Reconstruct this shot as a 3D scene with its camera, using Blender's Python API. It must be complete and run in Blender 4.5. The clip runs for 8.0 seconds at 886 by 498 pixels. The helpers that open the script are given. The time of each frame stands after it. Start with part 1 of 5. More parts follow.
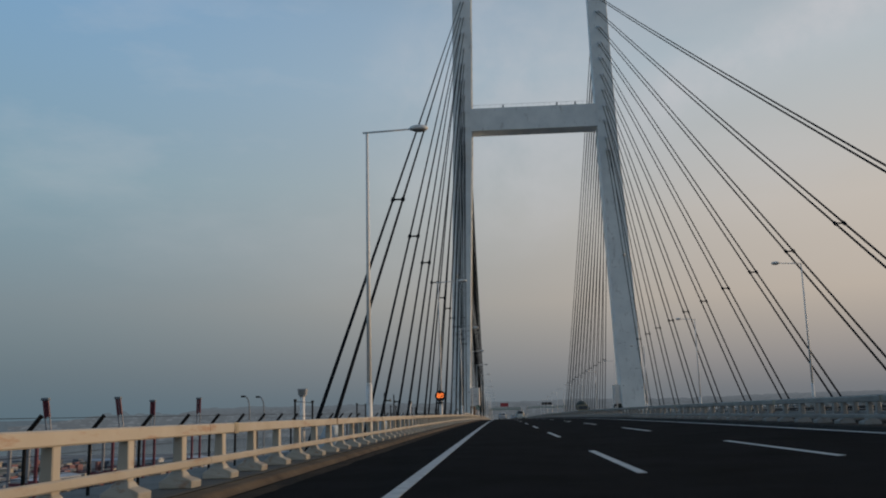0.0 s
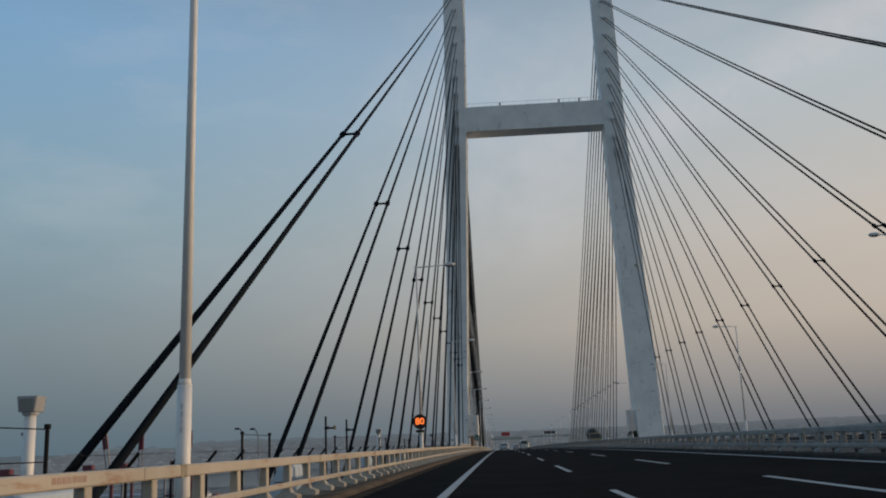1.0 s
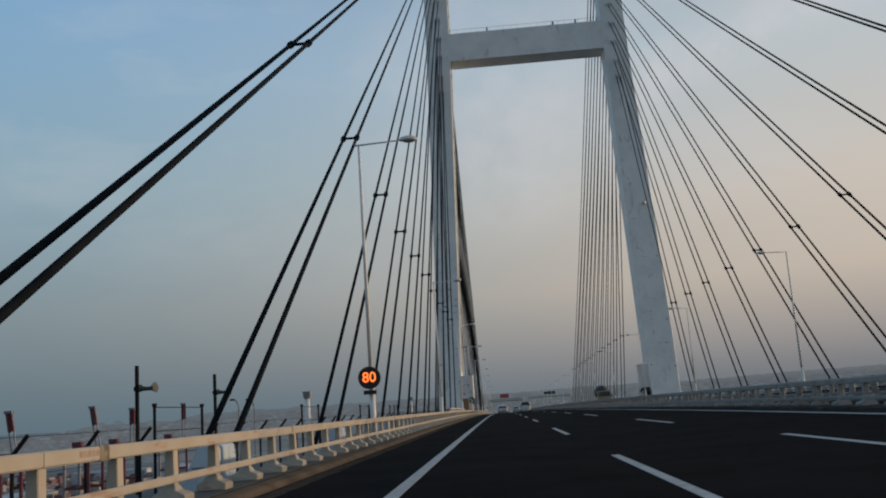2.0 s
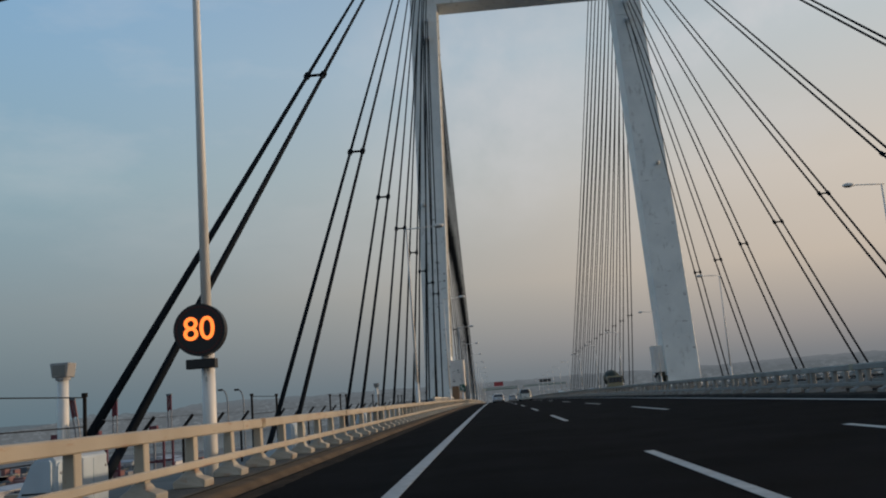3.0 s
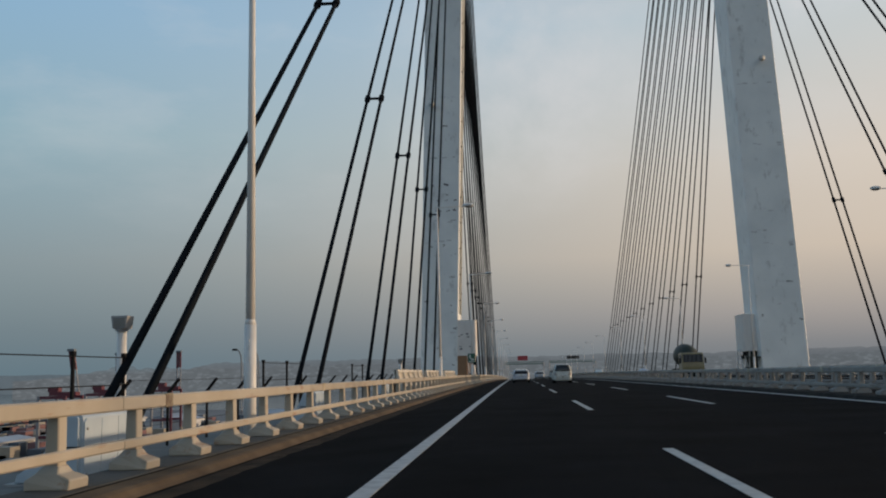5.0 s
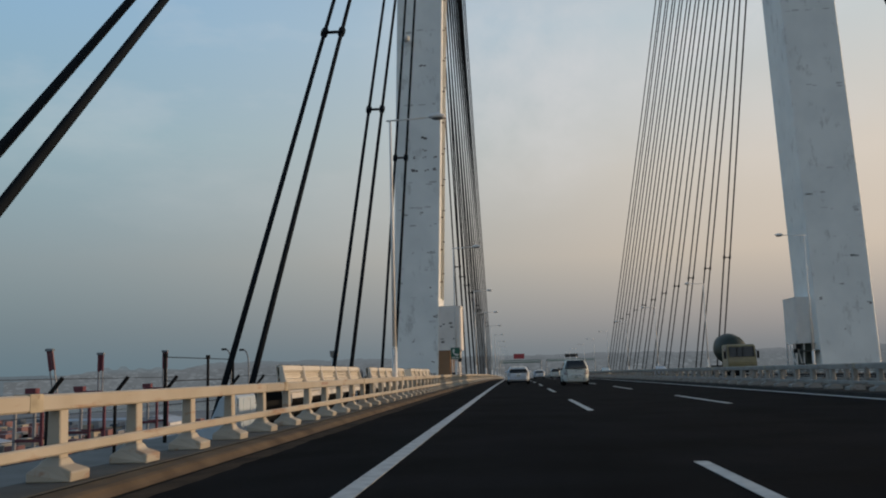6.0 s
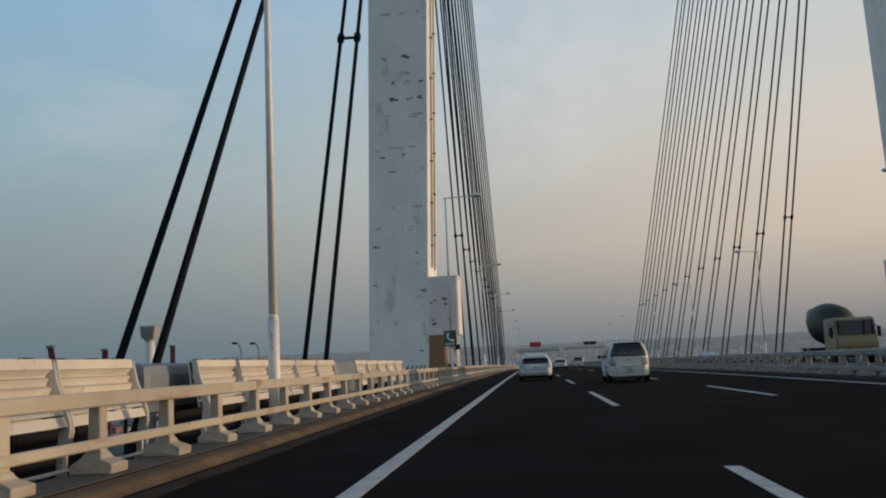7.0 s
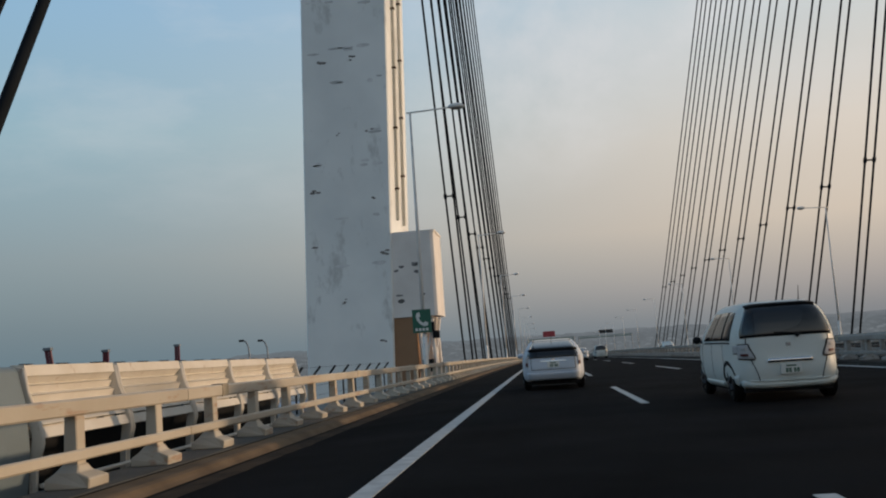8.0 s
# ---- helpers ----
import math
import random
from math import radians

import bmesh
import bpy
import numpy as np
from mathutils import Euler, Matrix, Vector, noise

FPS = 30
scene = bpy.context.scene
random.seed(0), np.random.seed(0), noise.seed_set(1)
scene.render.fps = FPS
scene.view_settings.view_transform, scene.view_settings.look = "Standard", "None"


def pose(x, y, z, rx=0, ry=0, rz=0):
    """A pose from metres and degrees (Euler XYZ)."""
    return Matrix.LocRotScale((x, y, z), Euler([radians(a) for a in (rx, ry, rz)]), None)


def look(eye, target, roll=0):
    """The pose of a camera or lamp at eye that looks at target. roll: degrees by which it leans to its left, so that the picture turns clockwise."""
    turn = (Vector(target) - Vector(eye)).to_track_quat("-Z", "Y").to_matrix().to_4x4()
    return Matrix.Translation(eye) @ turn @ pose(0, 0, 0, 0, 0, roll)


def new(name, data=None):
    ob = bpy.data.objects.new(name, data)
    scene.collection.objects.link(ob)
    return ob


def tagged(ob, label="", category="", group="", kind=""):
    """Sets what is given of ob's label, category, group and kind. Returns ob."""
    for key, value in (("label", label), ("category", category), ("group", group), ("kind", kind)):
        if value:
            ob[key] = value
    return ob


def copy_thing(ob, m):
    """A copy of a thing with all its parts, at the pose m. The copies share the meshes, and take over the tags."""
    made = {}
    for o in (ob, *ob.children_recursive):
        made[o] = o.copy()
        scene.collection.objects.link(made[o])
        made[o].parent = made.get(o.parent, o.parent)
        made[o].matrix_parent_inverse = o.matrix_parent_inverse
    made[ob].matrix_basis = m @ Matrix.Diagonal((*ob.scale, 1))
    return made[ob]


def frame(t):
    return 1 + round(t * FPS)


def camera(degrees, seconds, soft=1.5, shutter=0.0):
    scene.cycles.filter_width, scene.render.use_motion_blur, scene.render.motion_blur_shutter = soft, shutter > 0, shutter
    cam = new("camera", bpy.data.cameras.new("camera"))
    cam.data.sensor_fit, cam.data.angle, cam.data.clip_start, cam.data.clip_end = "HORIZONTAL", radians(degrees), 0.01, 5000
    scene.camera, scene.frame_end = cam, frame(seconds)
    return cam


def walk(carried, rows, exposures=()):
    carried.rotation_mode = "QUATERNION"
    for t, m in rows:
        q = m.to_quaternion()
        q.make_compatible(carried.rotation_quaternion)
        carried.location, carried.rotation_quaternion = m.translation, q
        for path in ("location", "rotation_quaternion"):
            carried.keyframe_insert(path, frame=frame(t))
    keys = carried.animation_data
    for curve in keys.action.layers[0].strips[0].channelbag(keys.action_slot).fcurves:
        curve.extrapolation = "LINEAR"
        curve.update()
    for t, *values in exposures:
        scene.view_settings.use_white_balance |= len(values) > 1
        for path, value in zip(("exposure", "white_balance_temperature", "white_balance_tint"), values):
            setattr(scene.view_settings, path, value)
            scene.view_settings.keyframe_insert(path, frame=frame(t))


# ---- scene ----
cam = camera(52.0, 8.0, soft=2.0)
PATH = [
    (0, (-0.449, -14.537, 0.792), (-0.563, -12.572, 1.1537), -1.4),
    (0.5, (-0.436, -3.059, 0.896), (-0.541, -1.105, 1.3138), -1),
    (1, (-0.548, 8.386, 0.945), (-0.656, 10.339, 1.3696), -2.1),
    (1.5, (-0.439, 19.541, 0.929), (-0.58, 21.501, 1.3074), -2.7),
    (2, (-0.331, 30.64, 1.003), (-0.431, 32.608, 1.3522), -4),
    (3.5, (-0.65, 65.143, 1.019), (-0.736, 67.116, 1.3347), -4.4),
    (4, (-0.525, 76.366, 1.053), (-0.669, 78.337, 1.3612), -3.5),
    (4.5, (-0.444, 87.963, 1.048), (-0.612, 89.935, 1.3406), -2.6),
    (5, (-0.319, 99.22, 1.111), (-0.475, 101.196, 1.3778), -1.3),
    (6.5, (-0.322, 134.263, 0.959), (-0.466, 136.24, 1.2226), -1.6),
    (7, (-0.256, 145.557, 0.974), (-0.435, 147.533, 1.2199), -2.5),
    (7.5, (-0.188, 156.877, 0.926), (-0.408, 158.851, 1.1610), -4.25),
    (8, (-0.237, 167.982, 0.930), (-0.441, 169.957, 1.1617), -3.9),
]
walk(cam, [(t, look(eye, target, roll)) for t, eye, target, roll in PATH],
     [(0, -.07, 6440, 10), (1, -.03, 6450, 10), (2, .06, 6490, 10), (3.5, .12, 6660, 10), (5, .23, 6690, 10), (7, .23, 6730, 10), (8, .32, 6690, 10)])

# ---- sky, sun ----
XC = 11.0          # middle of the bridge, across


def link(nt, a, b):
    nt.links.new(a, b)


def ramp_node(nt, stops):
    n = nt.nodes.new("ShaderNodeValToRGB")
    cr = n.color_ramp
    while len(cr.elements) < len(stops):
        cr.elements.new(0.5)
    for e, (p, c) in zip(cr.elements, stops):
        e.position = p
        e.color = (*c, 1) if len(c) == 3 else c
    return n


world = bpy.data.worlds.new("dusk_sky")
scene.world = world
world.use_nodes = True
wt = world.node_tree
bg = wt.nodes["Background"]
sky = wt.nodes.new("ShaderNodeTexSky")
sky.sky_type = 'NISHITA'
sky.sun_disc = False
sky.sun_elevation = radians(4.3)
sky.sun_rotation = radians(80)
sky.dust_density = 4.0
tc = wt.nodes.new("ShaderNodeTexCoord")
sx = wt.nodes.new("ShaderNodeSeparateXYZ")
link(wt, tc.outputs["Generated"], sx.inputs[0])
away = ramp_node(wt, [(0.0, (0.104, 0.160, 0.196)), (.05, (0.129, 0.182, 0.216)), (.12, (0.180, 0.237, 0.273)),
                      (.25, (0.215, 0.338, 0.410)), (.42, (0.184, 0.347, 0.535)), (.6, (0.098, 0.195, 0.335)), (1.0, (0.046, 0.098, 0.175))])
sunny = ramp_node(wt, [(0.0, (0.150, 0.168, 0.190)), (.022, (0.188, 0.197, 0.212)), (.055, (0.292, 0.273, 0.270)), (.12, (0.482, 0.412, 0.352)),
                       (.21, (0.532, 0.476, 0.423)), (.36, (0.441, 0.490, 0.515)), (.6, (0.165, 0.225, 0.29)), (1.0, (0.055, 0.098, 0.165))])
link(wt, sx.outputs[2], away.inputs[0])
link(wt, sx.outputs[2], sunny.inputs[0])
side = wt.nodes.new("ShaderNodeMapRange")
side.interpolation_type = 'SMOOTHSTEP'
side.inputs[1].default_value = -.62
side.inputs[2].default_value = .45
link(wt, sx.outputs[0], side.inputs[0])
haze = wt.nodes.new("ShaderNodeMix")
haze.data_type = 'RGBA'
link(wt, side.outputs[0], haze.inputs[0])
link(wt, away.outputs[0], haze.inputs[6])
link(wt, sunny.outputs[0], haze.inputs[7])
# thin high cloud
cmap = wt.nodes.new("ShaderNodeMapping")
cmap.inputs["Scale"].default_value = (2.0, 2.0, 5.5)
cmap.inputs["Rotation"].default_value = (0, radians(22), 0)
cn = wt.nodes.new("ShaderNodeTexNoise")
cn.inputs["Scale"].default_value = 1.7
cn.inputs["Detail"].default_value = 6
cn.inputs["Roughness"].default_value = .6
link(wt, tc.outputs["Generated"], cmap.inputs[0])
link(wt, cmap.outputs[0], cn.inputs[0])
cr = wt.nodes.new("ShaderNodeMapRange")
cr.inputs[1].default_value = .50
cr.inputs[2].default_value = .80
cr.inputs[4].default_value = .34
link(wt, cn.outputs[0], cr.inputs[0])
high = wt.nodes.new("ShaderNodeMapRange")
high.inputs[1].default_value = .10
high.inputs[2].default_value = .30
link(wt, sx.outputs[2], high.inputs[0])
thin = wt.nodes.new("ShaderNodeMath")
thin.operation = 'MULTIPLY'
link(wt, cr.outputs[0], thin.inputs[0])
link(wt, high.outputs[0], thin.inputs[1])


def along(axis, lo, hi, fold=False):
    """How far the sky's direction lies along an axis, from 0 at lo to 1 at hi."""
    d = wt.nodes.new("ShaderNodeVectorMath")
    d.operation = 'DOT_PRODUCT'
    link(wt, tc.outputs["Generated"], d.inputs[0])
    d.inputs[1].default_value = axis
    out = d.outputs["Value"]
    if fold:
        f = wt.nodes.new("ShaderNodeMath")
        f.operation = 'ABSOLUTE'
        link(wt, out, f.inputs[0])
        out = f.outputs[0]
    r = wt.nodes.new("ShaderNodeMapRange")
    r.interpolation_type = 'SMOOTHSTEP'
    r.inputs[1].default_value = lo
    r.inputs[2].default_value = hi
    link(wt, out, r.inputs[0])
    return r.outputs[0]


def calc(op, a, b):
    m = wt.nodes.new("ShaderNodeMath")
    m.operation = op
    for k, v in enumerate((a, b)):
        if isinstance(v, (int, float)):
            m.inputs[k].default_value = v
        else:
            link(wt, v, m.inputs[k])
    return m.outputs[0]


# a slanting wisp and a pale bank of cloud ahead
puff = wt.nodes.new("ShaderNodeTexNoise")
puff.inputs["Scale"].default_value = 9
puff.inputs["Detail"].default_value = 7
puff.inputs["Roughness"].default_value = .62
link(wt, tc.outputs["Generated"], puff.inputs[0])
fluff = wt.nodes.new("ShaderNodeMapRange")
fluff.inputs[1].default_value = .34
fluff.inputs[2].default_value = .66
link(wt, puff.outputs[0], fluff.inputs[0])
wisp = calc('SUBTRACT', 1.0, along((.412, .227, -.882), .004, .05, fold=True))
wisp = calc('MULTIPLY', calc('MULTIPLY', wisp, along((.305, .878, .369), .975, .996)), calc('MULTIPLY', fluff.outputs[0], .75))
bank = calc('MULTIPLY', along((.005, .947, .318), .984, 1.0), calc('MULTIPLY', fluff.outputs[0], .5))
clear = thin
thin = wt.nodes.new("ShaderNodeMath")
thin.operation = 'ADD'
thin.use_clamp = True
link(wt, clear.outputs[0], thin.inputs[0])
link(wt, calc('ADD', wisp, bank), thin.inputs[1])
cloud = wt.nodes.new("ShaderNodeMix")
cloud.data_type = 'RGBA'
cloud.inputs[7].default_value = (.56, .555, .575, 1)
link(wt, thin.outputs[0], cloud.inputs[0])
link(wt, haze.outputs[2], cloud.inputs[6])
both = wt.nodes.new("ShaderNodeMix")
both.data_type = 'RGBA'
both.blend_type = 'ADD'
both.inputs[0].default_value = .02
link(wt, cloud.outputs[2], both.inputs[6])
link(wt, sky.outputs[0], both.inputs[7])
back = wt.nodes.new("ShaderNodeMapRange")
back.interpolation_type = 'SMOOTHSTEP'
back.inputs[1].default_value = -.8
back.inputs[2].default_value = .1
back.inputs[3].default_value = .96
link(wt, sx.outputs[1], back.inputs[0])
dusk = wt.nodes.new("ShaderNodeVectorMath")
dusk.operation = 'SCALE'
link(wt, both.outputs[2], dusk.inputs[0])
link(wt, back.outputs[0], dusk.inputs["Scale"])
link(wt, dusk.outputs[0], bg.inputs[0])
bg.inputs[1].default_value = 1.0

sun = new("sun", bpy.data.lights.new("sun", 'SUN'))
sun.data.energy = 1.95
sun.data.color = (1, .71, .46)
sun.data.angle = radians(3)
sun.matrix_world = look((60, 14, 4.6), (0, 0, 0))

# ---- materials ----


def material(name, base, rough=.6, metal=0.0, other=None, scale=3.0, amount=.5, fine=60.0, bump=.1, stain=None,
             stain_scale=1.2, stain_from=.6, streak=False, spread=.0, emit=0.0, coat=0.0, spec=.5):
    """A painted or raw surface: two colours mixed by broad noise, fine grain in the bump, stains of a shape of their own."""
    m = bpy.data.materials.new(name)
    m.use_nodes = True
    nt = m.node_tree
    b = nt.nodes["Principled BSDF"]
    b.inputs["Roughness"].default_value = rough
    b.inputs["Metallic"].default_value = metal
    b.inputs["Coat Weight"].default_value = coat
    b.inputs["Specular IOR Level"].default_value = spec
    co = nt.nodes.new("ShaderNodeTexCoord")
    n1 = nt.nodes.new("ShaderNodeTexNoise")
    n1.inputs["Scale"].default_value = scale
    n1.inputs["Detail"].default_value = 5
    geo = nt.nodes.new("ShaderNodeNewGeometry")
    link(nt, geo.outputs["Position"], n1.inputs[0])
    other = other or tuple(c * .8 for c in base)
    mix = nt.nodes.new("ShaderNodeMix")
    mix.data_type = 'RGBA'
    mix.inputs[6].default_value = (*base, 1)
    mix.inputs[7].default_value = (*other, 1)
    mr = nt.nodes.new("ShaderNodeMapRange")
    mr.inputs[1].default_value = .35
    mr.inputs[2].default_value = .7
    mr.inputs[4].default_value = amount
    link(nt, n1.outputs[0], mr.inputs[0])
    link(nt, mr.outputs[0], mix.inputs[0])
    col = mix.outputs[2]
    if stain:
        n2 = nt.nodes.new("ShaderNodeTexNoise")
        n2.inputs["Scale"].default_value = stain_scale
        n2.inputs["Detail"].default_value = 8
        n2.inputs["Roughness"].default_value = .65
        src = geo.outputs["Position"]
        if streak:
            mp = nt.nodes.new("ShaderNodeMapping")
            mp.inputs["Scale"].default_value = streak if isinstance(streak, tuple) else (1, 1, .25)
            link(nt, src, mp.inputs[0])
            src = mp.outputs[0]
        link(nt, src, n2.inputs[0])
        r2 = nt.nodes.new("ShaderNodeMapRange")
        r2.inputs[1].default_value = stain_from
        r2.inputs[2].default_value = stain_from + .1
        r2.inputs[4].default_value = .85
        link(nt, n2.outputs[0], r2.inputs[0])
        mx = nt.nodes.new("ShaderNodeMix")
        mx.data_type = 'RGBA'
        mx.inputs[7].default_value = (*stain, 1)
        link(nt, r2.outputs[0], mx.inputs[0])
        link(nt, col, mx.inputs[6])
        col = mx.outputs[2]
    if spread:
        info = nt.nodes.new("ShaderNodeObjectInfo")
        hs = nt.nodes.new("ShaderNodeHueSaturation")
        vr = nt.nodes.new("ShaderNodeMapRange")
        vr.inputs[3].default_value = 1 - spread
        vr.inputs[4].default_value = 1 + spread
        link(nt, info.outputs["Random"], vr.inputs[0])
        link(nt, vr.outputs[0], hs.inputs["Value"])
        link(nt, col, hs.inputs["Color"])
        col = hs.outputs[0]
    link(nt, col, b.inputs["Base Color"])
    if bump:
        n3 = nt.nodes.new("ShaderNodeTexNoise")
        n3.inputs["Scale"].default_value = fine
        n3.inputs["Detail"].default_value = 3
        link(nt, geo.outputs["Position"], n3.inputs[0])
        bp = nt.nodes.new("ShaderNodeBump")
        bp.inputs["Strength"].default_value = bump
        bp.inputs["Distance"].default_value = .02
        link(nt, n3.outputs[0], bp.inputs["Height"])
        link(nt, bp.outputs[0], b.inputs["Normal"])
    if emit:
        b.inputs["Emission Color"].default_value = (*base, 1)
        b.inputs["Emission Strength"].default_value = emit
    return m


def glass_material(name, tint, rough=.03, ior=1.5, coat=.3):
    m = bpy.data.materials.new(name)
    m.use_nodes = True
    b = m.node_tree.nodes["Principled BSDF"]
    b.inputs["Base Color"].default_value = (*tint, 1)
    b.inputs["Roughness"].default_value = rough
    b.inputs["IOR"].default_value = ior
    b.inputs["Coat Weight"].default_value = coat
    return m


M_ASPHALT = material("asphalt", (.0155, .0155, .0168), .95, spec=.03, other=(.0075, .0075, .008), scale=.5, amount=1, fine=220, bump=.5,
                     stain=(.012, .012, .013), stain_scale=.5, stain_from=.56, streak=(2.2, .06, 1))
M_LINE = material("road_paint", (.62, .62, .60), .7, other=(.42, .42, .41), scale=5, amount=.9, fine=180, bump=.3,
                  stain=(.12, .12, .12), stain_scale=9, stain_from=.66)
M_CREAM = material("cream_rail_paint", (.455, .42, .355), .5, other=(.39, .345, .275), scale=1.3, amount=.9, fine=90, bump=.06,
                   stain=(.34, .215, .14), stain_scale=1.7, stain_from=.565, streak=(2, .55, 3), spread=.06)
# greyer and darker version of the cream rail colour, for the other rails
M_GREYRAIL = material("grey_rail_finish", (.33, .325, .31), .6, other=(.23, .225, .21), scale=1.3, amount=.9, fine=90, bump=.08,
                      stain=(.16, .12, .09), stain_scale=1.7, stain_from=.56, streak=(2, .55, 3), spread=.08)
M_FADED = material("faded_red_paint", (.34, .22, .175), .7, other=(.40, .32, .27), scale=9, amount=1, fine=90, bump=.05)
# buff mottled with dark olive and brown, its value varying between sleeves
M_SLEEVE = material("mottled_sleeve", (.50, .44, .33), .6, other=(.22, .20, .14), scale=2.5, amount=1, fine=90, bump=.1,
                    stain=(.15, .10, .07), stain_scale=3, stain_from=.5, spread=.35)
M_PANEL = material("cream_panel_paint", (.63, .60, .54), .55, other=(.55, .51, .44), scale=2, amount=.8, fine=70, bump=.06,
                   stain=(.36, .25, .17), stain_scale=3.0, stain_from=.62, streak=(3, 2, .8), spread=.05)
M_CONC = material("concrete", (.21, .21, .20), .9, other=(.15, .148, .142), scale=1.1, amount=1, fine=60, bump=.4,
                  stain=(.16, .14, .12), stain_scale=1.5, stain_from=.6)
M_KTOP = material("kerb_top_concrete", (.090, .090, .083), .9, other=(.058, .058, .053), scale=1.1, amount=1, fine=60, bump=.4,
                  stain=(.10, .085, .07), stain_scale=1.5, stain_from=.56)
# Darker concrete: the shade on the road-facing side is put into the colour.
M_MEDIAN = material("shade_dark_kerb_concrete", (.050, .047, .044), .9, spec=.1, other=(.028, .027, .026), scale=1.1, amount=1, fine=60, bump=.4,
                    stain=(.085, .08, .074), stain_scale=1.5, stain_from=.6)
M_GRIT = material("rusty_grit", (.085, .058, .038), .95, spec=.1, other=(.042, .031, .023), scale=2.2, amount=1, fine=110, bump=.6,
                  stain=(.03, .025, .021), stain_scale=2.0, stain_from=.52, streak=(1, .35, 1))
M_DARKLINE = material("dark_kerb_line", (.018, .016, .014), .95, spec=.05, other=(.034, .028, .022), scale=1.6, amount=1, fine=80, bump=.4)
M_KERB = material("rust_stained_kerb", (.19, .135, .085), .9, spec=.15, other=(.10, .071, .047), scale=1.2, amount=1, fine=60, bump=.35,
                  stain=(.12, .085, .06), stain_scale=1.0, stain_from=.58, streak=(1, .3, 6))
M_TOWER = material("pale_grey_tower_paint", (.85, .885, .88), .55, other=(.74, .78, .785), scale=.30, amount=1, fine=14, bump=.12,
                   stain=(.56, .58, .575), stain_scale=.9, stain_from=.575, streak=(1, 1, .45))
M_TCREAM = material("cream_tower_pipe", (.60, .60, .56), .5, scale=.6, amount=.5, fine=30, bump=.08)
M_LIFT = material("warm_grey_lift_house_paint", (.79, .765, .735), .6, other=(.70, .67, .64), scale=.8, amount=1, fine=14, bump=.1)
M_RUST = material("rust_spot", (.11, .105, .105), .9, other=(.28, .275, .27), scale=5, amount=1, bump=.3, spread=.45)
M_PATCH = material("touched_up_paint", (.70, .72, .725), .6, other=(.54, .56, .57), scale=2.5, amount=1, bump=.1, spread=.25)
M_SEAM = material("weld_seam", (.56, .58, .60), .6, scale=1, bump=.1)
M_STAY = material("black_cable_sheath", (.009, .012, .016), .85, spec=.05, other=(.014, .018, .023), scale=1.5, amount=.8, fine=60, bump=.15)
M_BLACK = material("black_steel", (.013, .014, .016), .7, spec=.12, scale=3, bump=.1)
M_POLE = material("lamp_pole_paint", (.80, .80, .78), .5, other=(.70, .695, .67), scale=2.5, amount=.8, fine=60, bump=.05,
                  stain=(.35, .25, .16), stain_scale=2.0, stain_from=.7, streak=(3, 3, .4))
M_HORN = material("dull_olive_horn", (.075, .08, .06), .5, other=(.04, .045, .04), scale=6, amount=1, bump=.05)
M_GREY = material("grey_steel", (.33, .34, .35), .5, scale=2, bump=.08)
M_COVER = material("white_cover_sheet", (.52, .61, .68), .45, other=(.40, .49, .57), scale=1.6, amount=.9, fine=40, bump=.08,
                   stain=(.36, .33, .30), stain_scale=2, stain_from=.64)
M_GAP = material("blue_grey_cover_paint", (.15, .20, .23), .5, other=(.12, .155, .175), scale=.8, amount=1, fine=30, bump=.1,
                 stain=(.20, .215, .17), stain_scale=1.1, stain_from=.58)
M_DRUM = material("slate_grey_cover", (.17, .20, .23), .5, other=(.12, .14, .16), scale=1.2, amount=1, fine=30, bump=.08)
M_LENS = material("frosted_lamp_glass", (.22, .22, .21), .25, scale=4, bump=0)
M_VAN = material("white_car_paint", (.62, .66, .64), .5, other=(.57, .61, .59), scale=1, amount=.5, bump=0, spec=.3, coat=.12)
M_SILVER = material("pale_silver_car_paint", (.52, .58, .66), .5, other=(.48, .53, .59), scale=1, amount=.5, bump=0, spec=.3, coat=.12)
M_CARGLASS = glass_material("dark_car_glass", (.012, .013, .015))
M_SIDEGLASS = glass_material("dark_privacy_film", (.010, .010, .011), .12, 1.18, 0)
M_CAB = material("dull_yellow_cab_paint", (.24, .205, .10), .35, other=(.20, .165, .09), scale=2, amount=1, bump=0, coat=.3)
M_DRUMG = material("dark_green_drum_paint", (.018, .032, .026), .55, other=(.03, .042, .034), scale=2, amount=1, bump=.05)
M_TYRE = material("tyre_rubber", (.012, .012, .012), .9, spec=.1, scale=8, bump=.2)
M_ALLOY = material("alloy_wheel", (.035, .035, .037), .5, metal=.2, scale=5, bump=0)
M_CHROME = material("chrome", (.75, .76, .78), .12, metal=1, scale=5, bump=0)
M_REDLENS = material("red_lamp_lens", (.11, .035, .035), .6, spec=.2, scale=9, bump=0)
M_CLEARLENS = material("clear_lamp_lens", (.46, .46, .47), .9, spec=.1, scale=9, bump=0)
M_PLATE = material("number_plate", (.70, .71, .68), .5, scale=8, bump=0)
M_PLATEINK = material("plate_ink", (.10, .17, .13), .6, scale=8, bump=0)
M_TRIM = material("black_plastic_trim", (.014, .014, .015), .7, spec=.15, scale=6, bump=.05)
M_DISC = material("sign_black_face", (.012, .012, .014), .5, scale=5, bump=0)
M_ORANGE = material("lit_orange_digits", (1.0, .20, .035), .5, other=(1.0, .17, .03), scale=5, bump=0, emit=1.6)
M_REDLIT = material("lit_red_panel", (.26, .035, .045), .5, other=(.20, .03, .04), scale=5, bump=0, emit=.08)
M_GANTRY = material("grey_green_gantry_paint", (.17, .25, .20), .5, scale=.5, bump=0)
